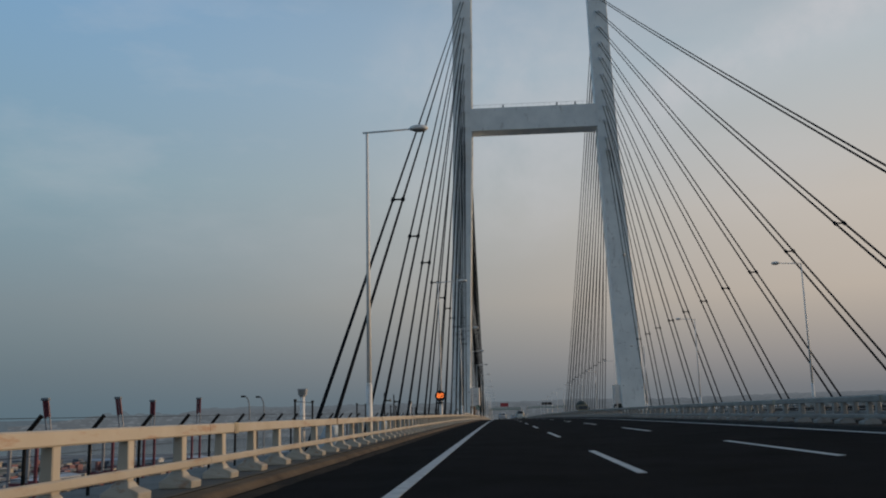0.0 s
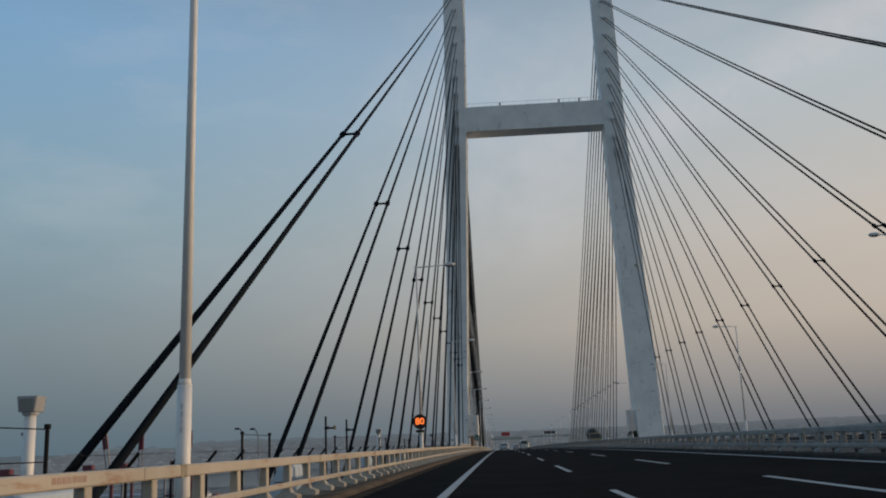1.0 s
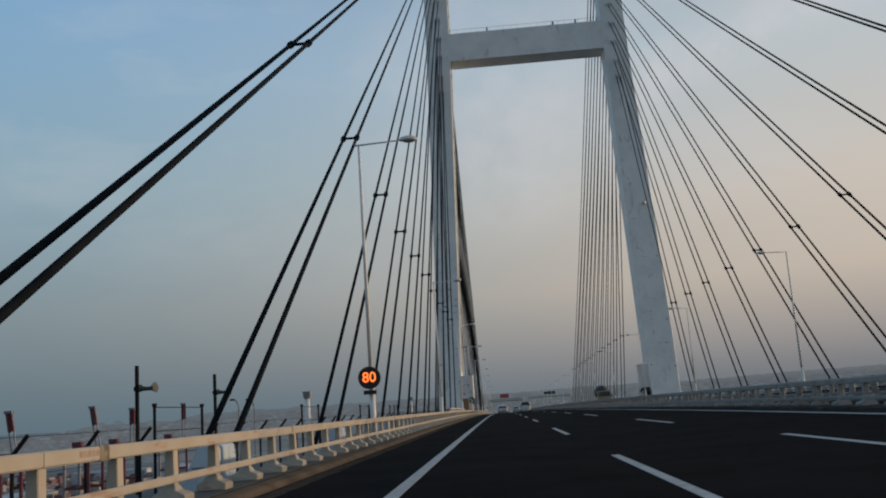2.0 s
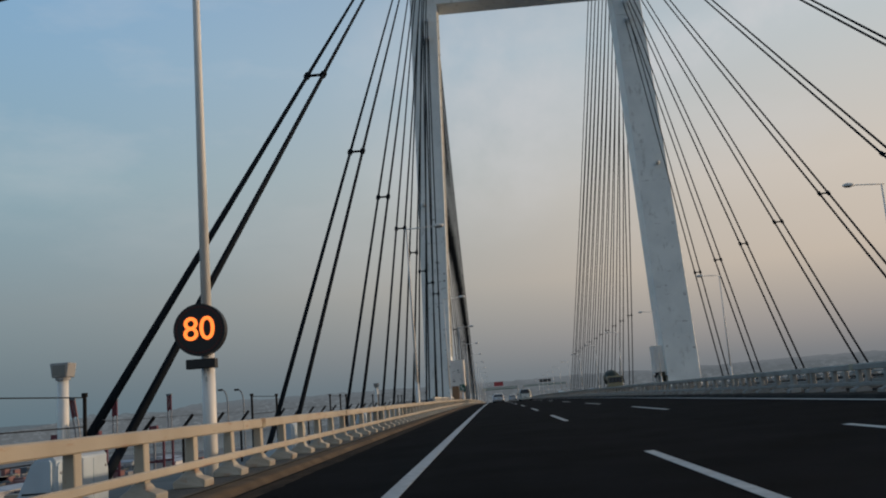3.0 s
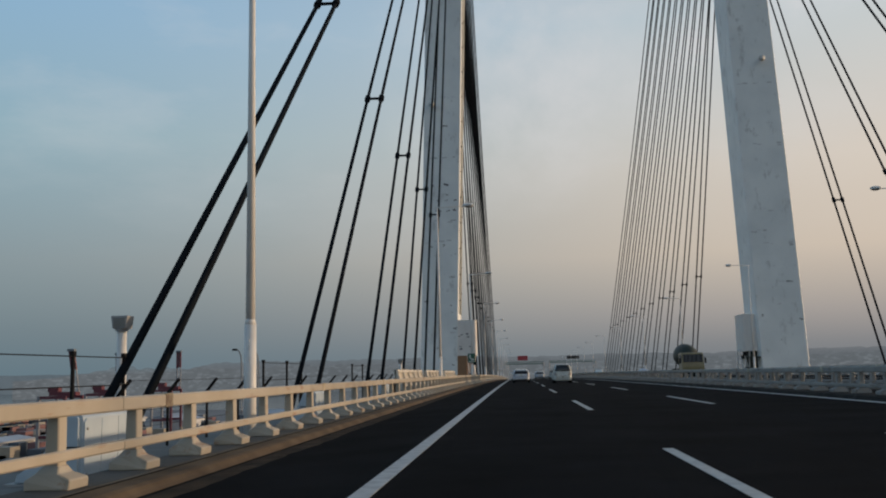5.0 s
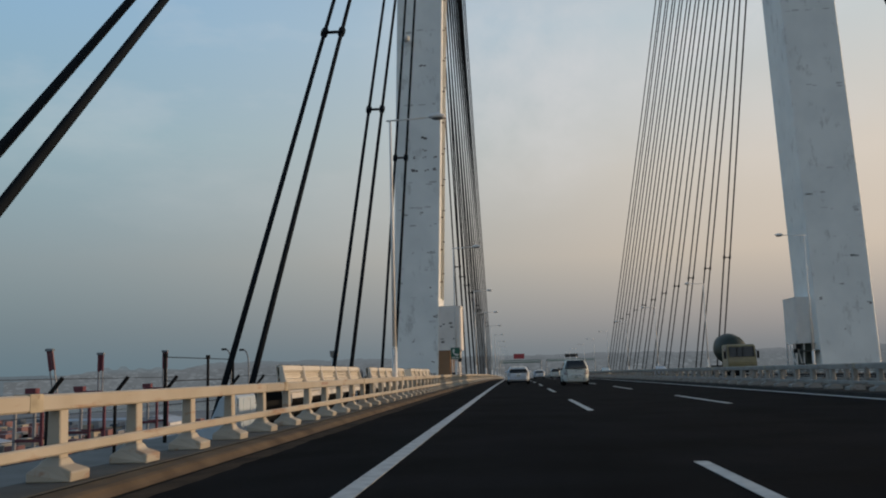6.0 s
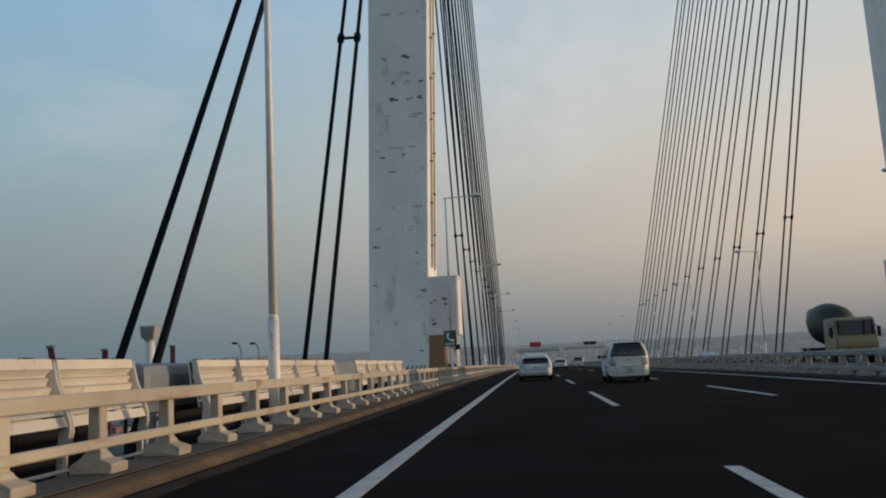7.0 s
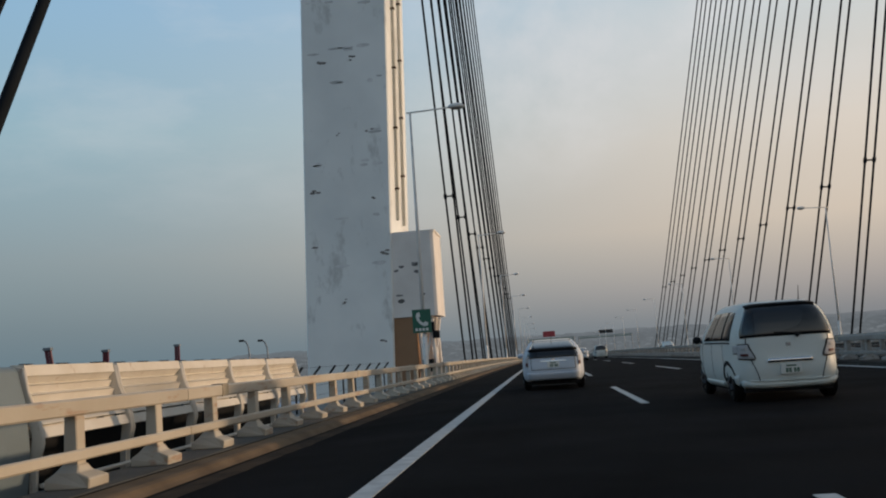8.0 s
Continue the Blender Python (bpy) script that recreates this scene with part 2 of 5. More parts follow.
M_GREEN = material("green_sign_face", (.012, .115, .075), .4, other=(.015, .10, .07), scale=3, bump=0)
M_SIGNW = material("white_sign_paint", (.7, .72, .70), .5, scale=6, bump=0)
M_SHELTER = material("dark_green_steel", (.030, .042, .036), .6, other=(.05, .06, .05), scale=2, amount=1, bump=.1)
M_DOOR = material("brown_door", (.30, .17, .09), .6, scale=2, bump=.1)
M_WATER = material("harbour_water", (.035, .06, .075), .12, other=(.05, .075, .09), scale=.01, amount=1, fine=.35, bump=.6)
M_QUAY = material("quay_concrete", (.23, .23, .23), .9, other=(.16, .165, .17), scale=.02, amount=1, fine=1, bump=.1,
                  stain=(.09, .09, .095), stain_scale=.012, stain_from=.52)
M_CRANER = material("red_crane_paint", (.13, .03, .045), .5, scale=.3, bump=0)
# white dulled to grey: the haze of distance is put into it
M_CRANEW = material("hazed_white_crane", (.25, .26, .28), .5, scale=.3, bump=0)
M_SHEDW = material("white_shed_wall", (.58, .59, .60), .7, other=(.46, .47, .49), scale=.08, amount=1, bump=0, spread=.2)
M_SHEDR = material("shed_roof", (.36, .40, .45), .6, other=(.28, .31, .35), scale=.06, amount=1, bump=0, spread=.3)
# containers and hulls: distance haze mixed into these greyed colours
M_BOXR = material("hazed_red_container", (.17, .085, .085), .6, scale=.4, bump=0, spread=.3)
M_BOXB = material("hazed_blue_container", (.10, .135, .175), .6, scale=.4, bump=0, spread=.3)
M_BOXY = material("hazed_buff_container", (.34, .30, .24), .6, scale=.4, bump=0, spread=.3)
M_HULL = material("hazed_red_hull", (.13, .07, .075), .6, scale=.1, bump=0)


def painted_haze_material(name, col, glow, lo, hi, town=.0):
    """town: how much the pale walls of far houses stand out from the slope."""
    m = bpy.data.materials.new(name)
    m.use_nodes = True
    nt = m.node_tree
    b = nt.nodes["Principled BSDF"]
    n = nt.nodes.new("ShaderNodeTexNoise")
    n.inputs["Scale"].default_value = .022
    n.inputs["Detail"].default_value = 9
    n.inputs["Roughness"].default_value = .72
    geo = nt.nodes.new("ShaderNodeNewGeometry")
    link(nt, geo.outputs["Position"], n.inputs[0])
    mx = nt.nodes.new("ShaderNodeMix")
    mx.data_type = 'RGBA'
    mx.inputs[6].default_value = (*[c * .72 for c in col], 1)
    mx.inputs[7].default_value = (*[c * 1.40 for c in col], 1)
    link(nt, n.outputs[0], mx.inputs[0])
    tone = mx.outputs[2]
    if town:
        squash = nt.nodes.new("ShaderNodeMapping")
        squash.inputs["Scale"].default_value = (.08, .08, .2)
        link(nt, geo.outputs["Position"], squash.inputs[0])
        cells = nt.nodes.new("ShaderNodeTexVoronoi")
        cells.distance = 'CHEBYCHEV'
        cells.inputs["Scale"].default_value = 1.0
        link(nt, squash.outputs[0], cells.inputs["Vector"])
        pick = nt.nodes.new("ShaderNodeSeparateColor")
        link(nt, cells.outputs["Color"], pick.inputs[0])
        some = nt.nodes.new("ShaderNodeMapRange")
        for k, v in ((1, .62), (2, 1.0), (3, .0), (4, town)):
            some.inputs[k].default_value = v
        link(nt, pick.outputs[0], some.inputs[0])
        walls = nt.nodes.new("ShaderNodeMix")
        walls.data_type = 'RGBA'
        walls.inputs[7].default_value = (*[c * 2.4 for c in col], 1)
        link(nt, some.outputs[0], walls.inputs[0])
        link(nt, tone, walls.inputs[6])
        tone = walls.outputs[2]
    # the haze is a flat emission colour in place of lit ground
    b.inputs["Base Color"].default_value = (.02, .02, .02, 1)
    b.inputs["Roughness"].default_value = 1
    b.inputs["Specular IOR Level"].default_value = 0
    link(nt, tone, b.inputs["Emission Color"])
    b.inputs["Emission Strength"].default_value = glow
    # haze painted as alpha: the ridge thins out towards its top
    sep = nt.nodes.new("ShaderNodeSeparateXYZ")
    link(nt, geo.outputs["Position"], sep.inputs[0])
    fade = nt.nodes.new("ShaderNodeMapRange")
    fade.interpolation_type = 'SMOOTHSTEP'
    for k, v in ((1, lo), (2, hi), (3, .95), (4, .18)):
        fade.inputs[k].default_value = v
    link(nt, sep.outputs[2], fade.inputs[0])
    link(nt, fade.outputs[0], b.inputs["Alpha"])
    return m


# far ridges with distance haze put into their glowing colours
M_HILLL = painted_haze_material("hazy_hills", (.076, .100, .120), 1.0, 6, 60, .05)
M_HILLR = painted_haze_material("hazy_hills_sunward", (.090, .103, .117), 1.0, 10, 85, .11)
M_HILLT = painted_haze_material("hazy_town", (.085, .098, .110), 1.0, 0, 46, .38)

# ---- building helpers ----


def cube(bm, a, b, bevel=0.0):
    r = bmesh.ops.create_cube(bm, size=1)
    for v in r["verts"]:
        v.co = Vector([(a[i] + b[i]) / 2 + v.co[i] * (b[i] - a[i]) for i in range(3)])
    if bevel:
        edges = list({e for v in r["verts"] for e in v.link_edges})
        bmesh.ops.bevel(bm, geom=edges, offset=bevel, segments=2, affect='EDGES', profile=.6)


def tube(bm, p, q, r1, r2=None, n=10):
    p, q = Vector(p), Vector(q)
    r = bmesh.ops.create_cone(bm, cap_ends=True, segments=n, radius1=r1, radius2=r1 if r2 is None else r2, depth=(q - p).length)
    t = Matrix.Translation((p + q) / 2) @ (q - p).to_track_quat('Z', 'Y').to_matrix().to_4x4()
    bmesh.ops.transform(bm, matrix=t, verts=r["verts"])


def pipe(bm, pts, r, n=8):
    """One closed tube through a row of points."""
    rings = []
    for i, p in enumerate(pts):
        d = (pts[min(i + 1, len(pts) - 1)] - pts[max(i - 1, 0)]).normalized()
        u = d.orthogonal().normalized() if i == 0 else (u - d * u.dot(d)).normalized()
        w = d.cross(u)
        rings.append([bm.verts.new(p + (u * math.cos(6.283185 * k / n) + w * math.sin(6.283185 * k / n)) * r) for k in range(n)])
    for a, b in zip(rings, rings[1:]):
        for k in range(n):
            bm.faces.new((a[k], a[(k + 1) % n], b[(k + 1) % n], b[k]))
    bm.faces.new(rings[0])
    bm.faces.new(rings[-1])


def prism(bm, outline, axis, lo, hi):
    """Outline of 2D points, drawn out along an axis: 'x' takes (y, z), 'y' takes (x, z), 'z' takes (x, y)."""
    def at(p, d):
        return {'x': (d, p[0], p[1]), 'y': (p[0], d, p[1]), 'z': (p[0], p[1], d)}[axis]
    one = [bm.verts.new(at(p, lo)) for p in outline]
    two = [bm.verts.new(at(p, hi)) for p in outline]
    n = len(outline)
    bm.faces.new(one)
    bm.faces.new(two[::-1])
    for i in range(n):
        bm.faces.new((one[i], one[(i + 1) % n], two[(i + 1) % n], two[i]))
    bmesh.ops.recalc_face_normals(bm, faces=bm.faces)


def mesh(name, bm, mat, smooth=False):
    me = bpy.data.meshes.new(name)
    bmesh.ops.recalc_face_normals(bm, faces=bm.faces)
    bm.to_mesh(me)
    bm.free()
    me.materials.append(mat)
    if smooth:
        me.shade_smooth()
    return me


def thing(name, at=(0, 0, 0), label="", category="", group="", kind="", turn=0.0):
    ob = new(name)
    ob.matrix_basis = pose(*at, 0, 0, turn)
    return tagged(ob, label, category, group, kind)


def part(name, bm, mat, parent, label="", at=None, smooth=False):
    me = bm if isinstance(bm, bpy.types.Mesh) else mesh(name, bm, mat, smooth)
    ob = new(name, me)
    ob.parent = parent
    if at is not None:
        ob.matrix_basis = at if isinstance(at, Matrix) else Matrix.Translation(at)
    if label:
        tagged(ob, label)
    return ob


def lone(name, bm, mat, label="", category="", kind="", group="", smooth=False):
    return tagged(new(name, mesh(name, bm, mat, smooth)), label, category, group, kind)


def banked(y):
    """Cross slope of the carriageways, which dies out along the bridge."""
    ys = (-60, 20, 70, 115, 163, 211, 260, 2000)
    ss = (.033, .032, .026, .015, .006, .002, 0, 0)
    return float(np.interp(y, ys, ss))


def deck(y):
    """Height of the roadway, a long flat crest."""
    return -.00002 * (y - 85) ** 2


def up(x, y):
    return deck(y) + banked(y) * max(0.0, x - 1.7)


def strip(bm, outline, ys, closed=True):
    """An outline of (x, z) drawn along the bridge through the given y, riding on the bank."""
    rings = [[bm.verts.new((x, y, z + up(x, y))) for x, z in outline] for y in ys]
    n = len(outline)
    for a, b in zip(rings, rings[1:]):
        for i in range(n if closed else n - 1):
            bm.faces.new((a[i], a[(i + 1) % n], b[(i + 1) % n], b[i]))
    if closed:
        bm.faces.new(rings[0])
        bm.faces.new(rings[-1][::-1])


def mirror(x):
    return 2 * XC - x


def steps(a, b, d):
    n = max(1, round((b - a) / d))
    return [a + (b - a) * i / n for i in range(n + 1)]


Y0, Y1, YF = -60.0, 330.0, 900.0
LAMPS = [-23.2, 23.8, 70.75, 118.05, 165.4, 211.55] + [258.8 + 47.0 * i for i in range(9)]

# ---- deck and road ----
ys = steps(Y0, YF, 8.0)
bm = bmesh.new()
strip(bm, [(-4.25, -.10), (-1.8, 0), (1.7, 0), (5.2, 0), (9.4, 0), (9.4, -.3), (-4.25, -.3)], ys)
road = lone("road", bm, M_ASPHALT, "dark asphalt carriageway of the bridge", "road", "structure")
bm = bmesh.new()
strip(bm, [(mirror(9.4), 0), (mirror(5.2), 0), (mirror(1.7), 0), (mirror(-4.25), 0), (mirror(-4.25), -.3), (mirror(9.4), -.3)], ys)
road2 = lone("road_opposite", bm, M_ASPHALT, "dark asphalt of the oncoming carriageway", "road", "structure")
bm = bmesh.new()
strip(bm, [(-9.2, -.40), (-5.75, -.40), (-5.75, -.30), (mirror(-5.75), -.30), (mirror(-5.75), -.40), (mirror(-9.2), -.40),
           (mirror(-9.2), -1.4), (-9.2, -1.4)], ys)
lone("bridge_deck", bm, M_CONC, "grey concrete bridge deck with side walkways", "bridge deck", "structure")


def kerb(name, x, s, label, z=0.0):
    """Low sloping kerb whose foot is at x and z; s is the way to the verge."""
    bm = bmesh.new()
    strip(bm, [(x - .01 * s, z - .2), (x - .01 * s, z + .006), (x + .03 * s, z + .02), (x + .05 * s, z + .085), (x + .09 * s, z + .102),
               (x + .20 * s, z + .106), (x + .20 * s, z - .2)], ys)
    lone(name, bm, M_MEDIAN, label, "kerb", "structure")
    bm = bmesh.new()
    wide = 1.22
    strip(bm, [(x + .204 * s, z + .105), (x + wide * s, z + .10), (x + wide * s, -.29), (x + .204 * s, -.29)], ys)
    lone(name + "_top", bm, M_MEDIAN, "concrete kerb top under the guard rail, coloured dark for shade", "kerb", "structure")


bm = bmesh.new()
strip(bm, [(-4.27, -.30), (-4.27, -.088), (-4.31, -.066), (-4.36, -.02), (-4.42, .0), (-4.68, .003), (-4.698, -.006), (-4.70, -.30)], ys)
lone("kerb_left", bm, M_KERB, "rust-stained low kerb beside the guard rail", "kerb", "structure")
# narrow near-black strips level with the kerb, one on either side
bm = bmesh.new()
strip(bm, [(-4.702, -.002), (-4.765, -.004), (-4.765, -.29), (-4.702, -.29)], ys)
strip(bm, [(-4.18, -.0945), (-4.262, -.0925), (-4.262, -.29), (-4.18, -.29)], ys)
lone("kerb_dark_strips", bm, M_DARKLINE, "narrow dark strips along both sides of the kerb", "gutter", "structure")
bm = bmesh.new()
strip(bm, [(-4.769, -.03), (-4.785, .004), (-5.47, .0), (-5.47, -.29), (-4.769, -.29)], ys)
lone("kerb_left_top", bm, M_KTOP, "grey concrete plinth under the guard rail", "kerb", "structure")
kerb("kerb_right", mirror(-4.25), 1, "dull grey low kerb beside the far guard rail")
kerb("kerb_median", 9.4, 1, "low kerb of the median, coloured dark for shade")
kerb("kerb_median_far", mirror(9.4), -1, "low kerb of the median, coloured dark for shade")
# brown grit swept against the left kerb, with a ragged edge
bm = bmesh.new()
rows = []
for k in range(1900):
    y = Y0 + .2 * k
    w = .42 + .08 * noise.noise(Vector((y * .35, 2, 0))) + .07 * noise.noise(Vector((y * 1.7, 5, 0)))
    x = -4.25 + w
    z = deck(y) - .10
    rows.append([bm.verts.new((-4.175, y, z + .010)), bm.verts.new((-4.25 + w * .55, y, z + .041 * w * .55 + .009)),
                 bm.verts.new((x, y, z + .041 * w + .002))])
for p, q in zip(rows, rows[1:]):
    bm.faces.new((p[0], p[1], q[1], q[0]))
    bm.faces.new((p[1], p[2], q[2], q[1]))
lone("kerb_grit", bm, M_GRIT, "brown rusty grit lying along the foot of the kerb", "grit", "stuff")

DASH = [-40, -20, 0, 20, 40, 60, 84.0, 104.2, 124.8, 145.6, 165.7] + [185.3 + 20 * i for i in range(20)]


def painted(name, x, w, a, b, parent):
    bm = bmesh.new()
    strip(bm, [(x - w / 2, .006), (x + w / 2, .006), (x + w / 2, -.01), (x - w / 2, -.01)], steps(a, b, 8))
    part(name, bm, M_LINE, parent)


for x, r in ((-1.8, road), (8.95, road), (mirror(-1.8), road2), (mirror(8.95), road2)):
    painted("edge_line", x, .2, Y0, YF, r)
for x, o, r in ((1.7, 0, road), (5.25, 1.5, road), (mirror(1.7), 6, road2), (mirror(5.25), 9, road2)):
    for y in DASH:
        shift = float(np.interp(y, (115, 145), (0, -.17))) if x == 1.7 else 0.0
        painted("lane_dash", x + shift, .15, y + o, y + o + (8.7 if x == 1.7 and 140 < y < 170 else 8), r)
# ---- guard rails ----


def rail_post_meshes(mat):
    bm = bmesh.new()
    prism(bm, [(-.075, .17), (.085, .17), (.075, .74), (-.06, .74)], 'y', -.09, .09)
    bmesh.ops.bevel(bm, geom=list(bm.edges), offset=.012, segments=1, affect='EDGES')
    post = mesh("post", bm, mat)
    bm = bmesh.new()
    prism(bm, [(-.22, 0), (.265, 0), (.27, .105), (.215, .13), (.125, .165), (.095, .24), (-.085, .24), (-.13, .17), (-.22, .10)], 'y', -.215, .215)
    for v in bm.verts:
        v.co.y *= 1 - .55 * max(0, (v.co.z - .105) / .135)
    bmesh.ops.bevel(bm, geom=list(bm.edges), offset=.012, segments=1, affect='EDGES')
    return post, mesh("post_base", bm, mat)


NEAR_POST = rail_post_meshes(M_CREAM)
FAR_POST = rail_post_meshes(M_GREYRAIL)


def guard_rail(name, x, s, label, far=True):
    """Guard rail with its face to the road at s (+1: the road lies towards +x)."""
    g = thing(name, (0, 0, 0), label, "guard rail", "guard rails of the bridge")
    low = .0 if x < 0 else .10
    paint = M_CREAM if x < 0 else M_GREYRAIL
    post_mesh, base_mesh = NEAR_POST if x < 0 else FAR_POST
    for y in [149.71 + 1.959 * k for k in range(-107, 93)]:
        z = low + up(x, y)
        m = pose(x, y, z, 0, 0, 0 if s > 0 else 180) @ Matrix.Diagonal((1, 1, (.74 - low) / .74, 1))
        part("post", post_mesh, None, g, at=m)
        part("post_base", base_mesh, None, g, at=m)
    for a in steps(Y0, Y1 - 10, 10.0):
        for nm, lo, hi, d0, d1 in (("top_rail", .735, .905, -.07, .10), ("middle_rail", .275, .39, .055, .125)):
            bm = bmesh.new()
            xs = (x + d0 * s, x + d1 * s)
            c = .018
            strip(bm, [(xs[0], lo + c), (xs[0] + c * s, lo), (xs[1] - c * s, lo), (xs[1], lo + c), (xs[1], hi - c), (xs[1] - c * s, hi),
                       (xs[0] + c * s, hi), (xs[0], hi - c)], steps(a, a + 9.985, 5))
            part(nm, bm, paint, g)
    me = None
    for a in steps(Y0, Y1 - 10, 10.0)[1:]:
        if me is None:
            bm = bmesh.new()
            cube(bm, (-.078, -.13, .727), (.108, .13, .913), .012)
            me = mesh("joint_sleeve", bm, M_SLEEVE)
        part("joint_sleeve", me, None, g, "short mottled sleeve on the rail" if s > 0 and x < 0 else "", at=pose(x, a + 1.45, up(x, a), 0, 0, 0 if s > 0 else 180))
    if x < 0:
        for y in (17.95, 41.2, 145.4, 166.8):
            for k in range(7):
                bm = bmesh.new()
                cube(bm, (x + .098, y - .40 + .115 * k, .795 + deck(y)), (x + .103, y - .31 + .115 * k, .865 + deck(y)))
                part("lettering_bar", bm, M_FADED, g, "faded red lettering" if k == 0 else "")
    if far:
        bm = bmesh.new()
        for lo, hi in ((.735, .905), (.275, .39)):
            strip(bm, [(x - .07, lo), (x + .09, lo), (x + .09, hi), (x - .07, hi)], steps(Y1, YF, 30))
        for y in steps(Y1, YF, 2.0):
            cube(bm, (x - .09, y - .09, up(x, y)), (x + .09, y + .09, .74 + up(x, y)))
        tagged(part("far_stretch", bm, paint, g), kind="stuff")
    return g


guard_rail("guard_rail", -5.18, 1, "cream-painted steel guard rail with rust stains on the kerb")
guard_rail("guard_rail", 10.1, -1, "dull grey steel guard rail along the median")
guard_rail("guard_rail", mirror(10.1), 1, "dull grey steel guard rail along the oncoming lanes")
guard_rail("guard_rail", mirror(-5.18), -1, "dull grey steel guard rail at the bridge's far edge")

# ---- towers ----


def smoothstep(a, b, x):
    t = min(1.0, max(0.0, (x - a) / (b - a)))
    return t * t * (3 - 2 * t)


def lerp(a, b, t):
    return a + (b - a) * t


TY, TD = 214.67, 6.4
TOWER_Z = deck(TY) + .1


def leg_x(z, s=-1):
    """Inner and outer face of a tower leg, from the middle of the bridge; the right leg is broader at its foot."""
    inner = float(np.interp(z, (-55, 0, 72, 114), (21.2, 19.0, 16.45, 15.6)))
    more = float(np.interp(z, (0, 20, 72), (.75, .65, .05))) if s > 0 else 0.0
    tuck = float(np.interp(z, (10, 72), (.3, .0))) if s > 0 else 0.0
    return inner - tuck, inner + float(np.interp(z, (-55, 0, 72, 114), (5.2, 4.6, 5.0, 5.05))) + more


def slim(z):
    """How far the faces along the bridge draw in towards the top."""
    return float(np.interp(z, (0, 66, 116), (0, .2, 2.3)))


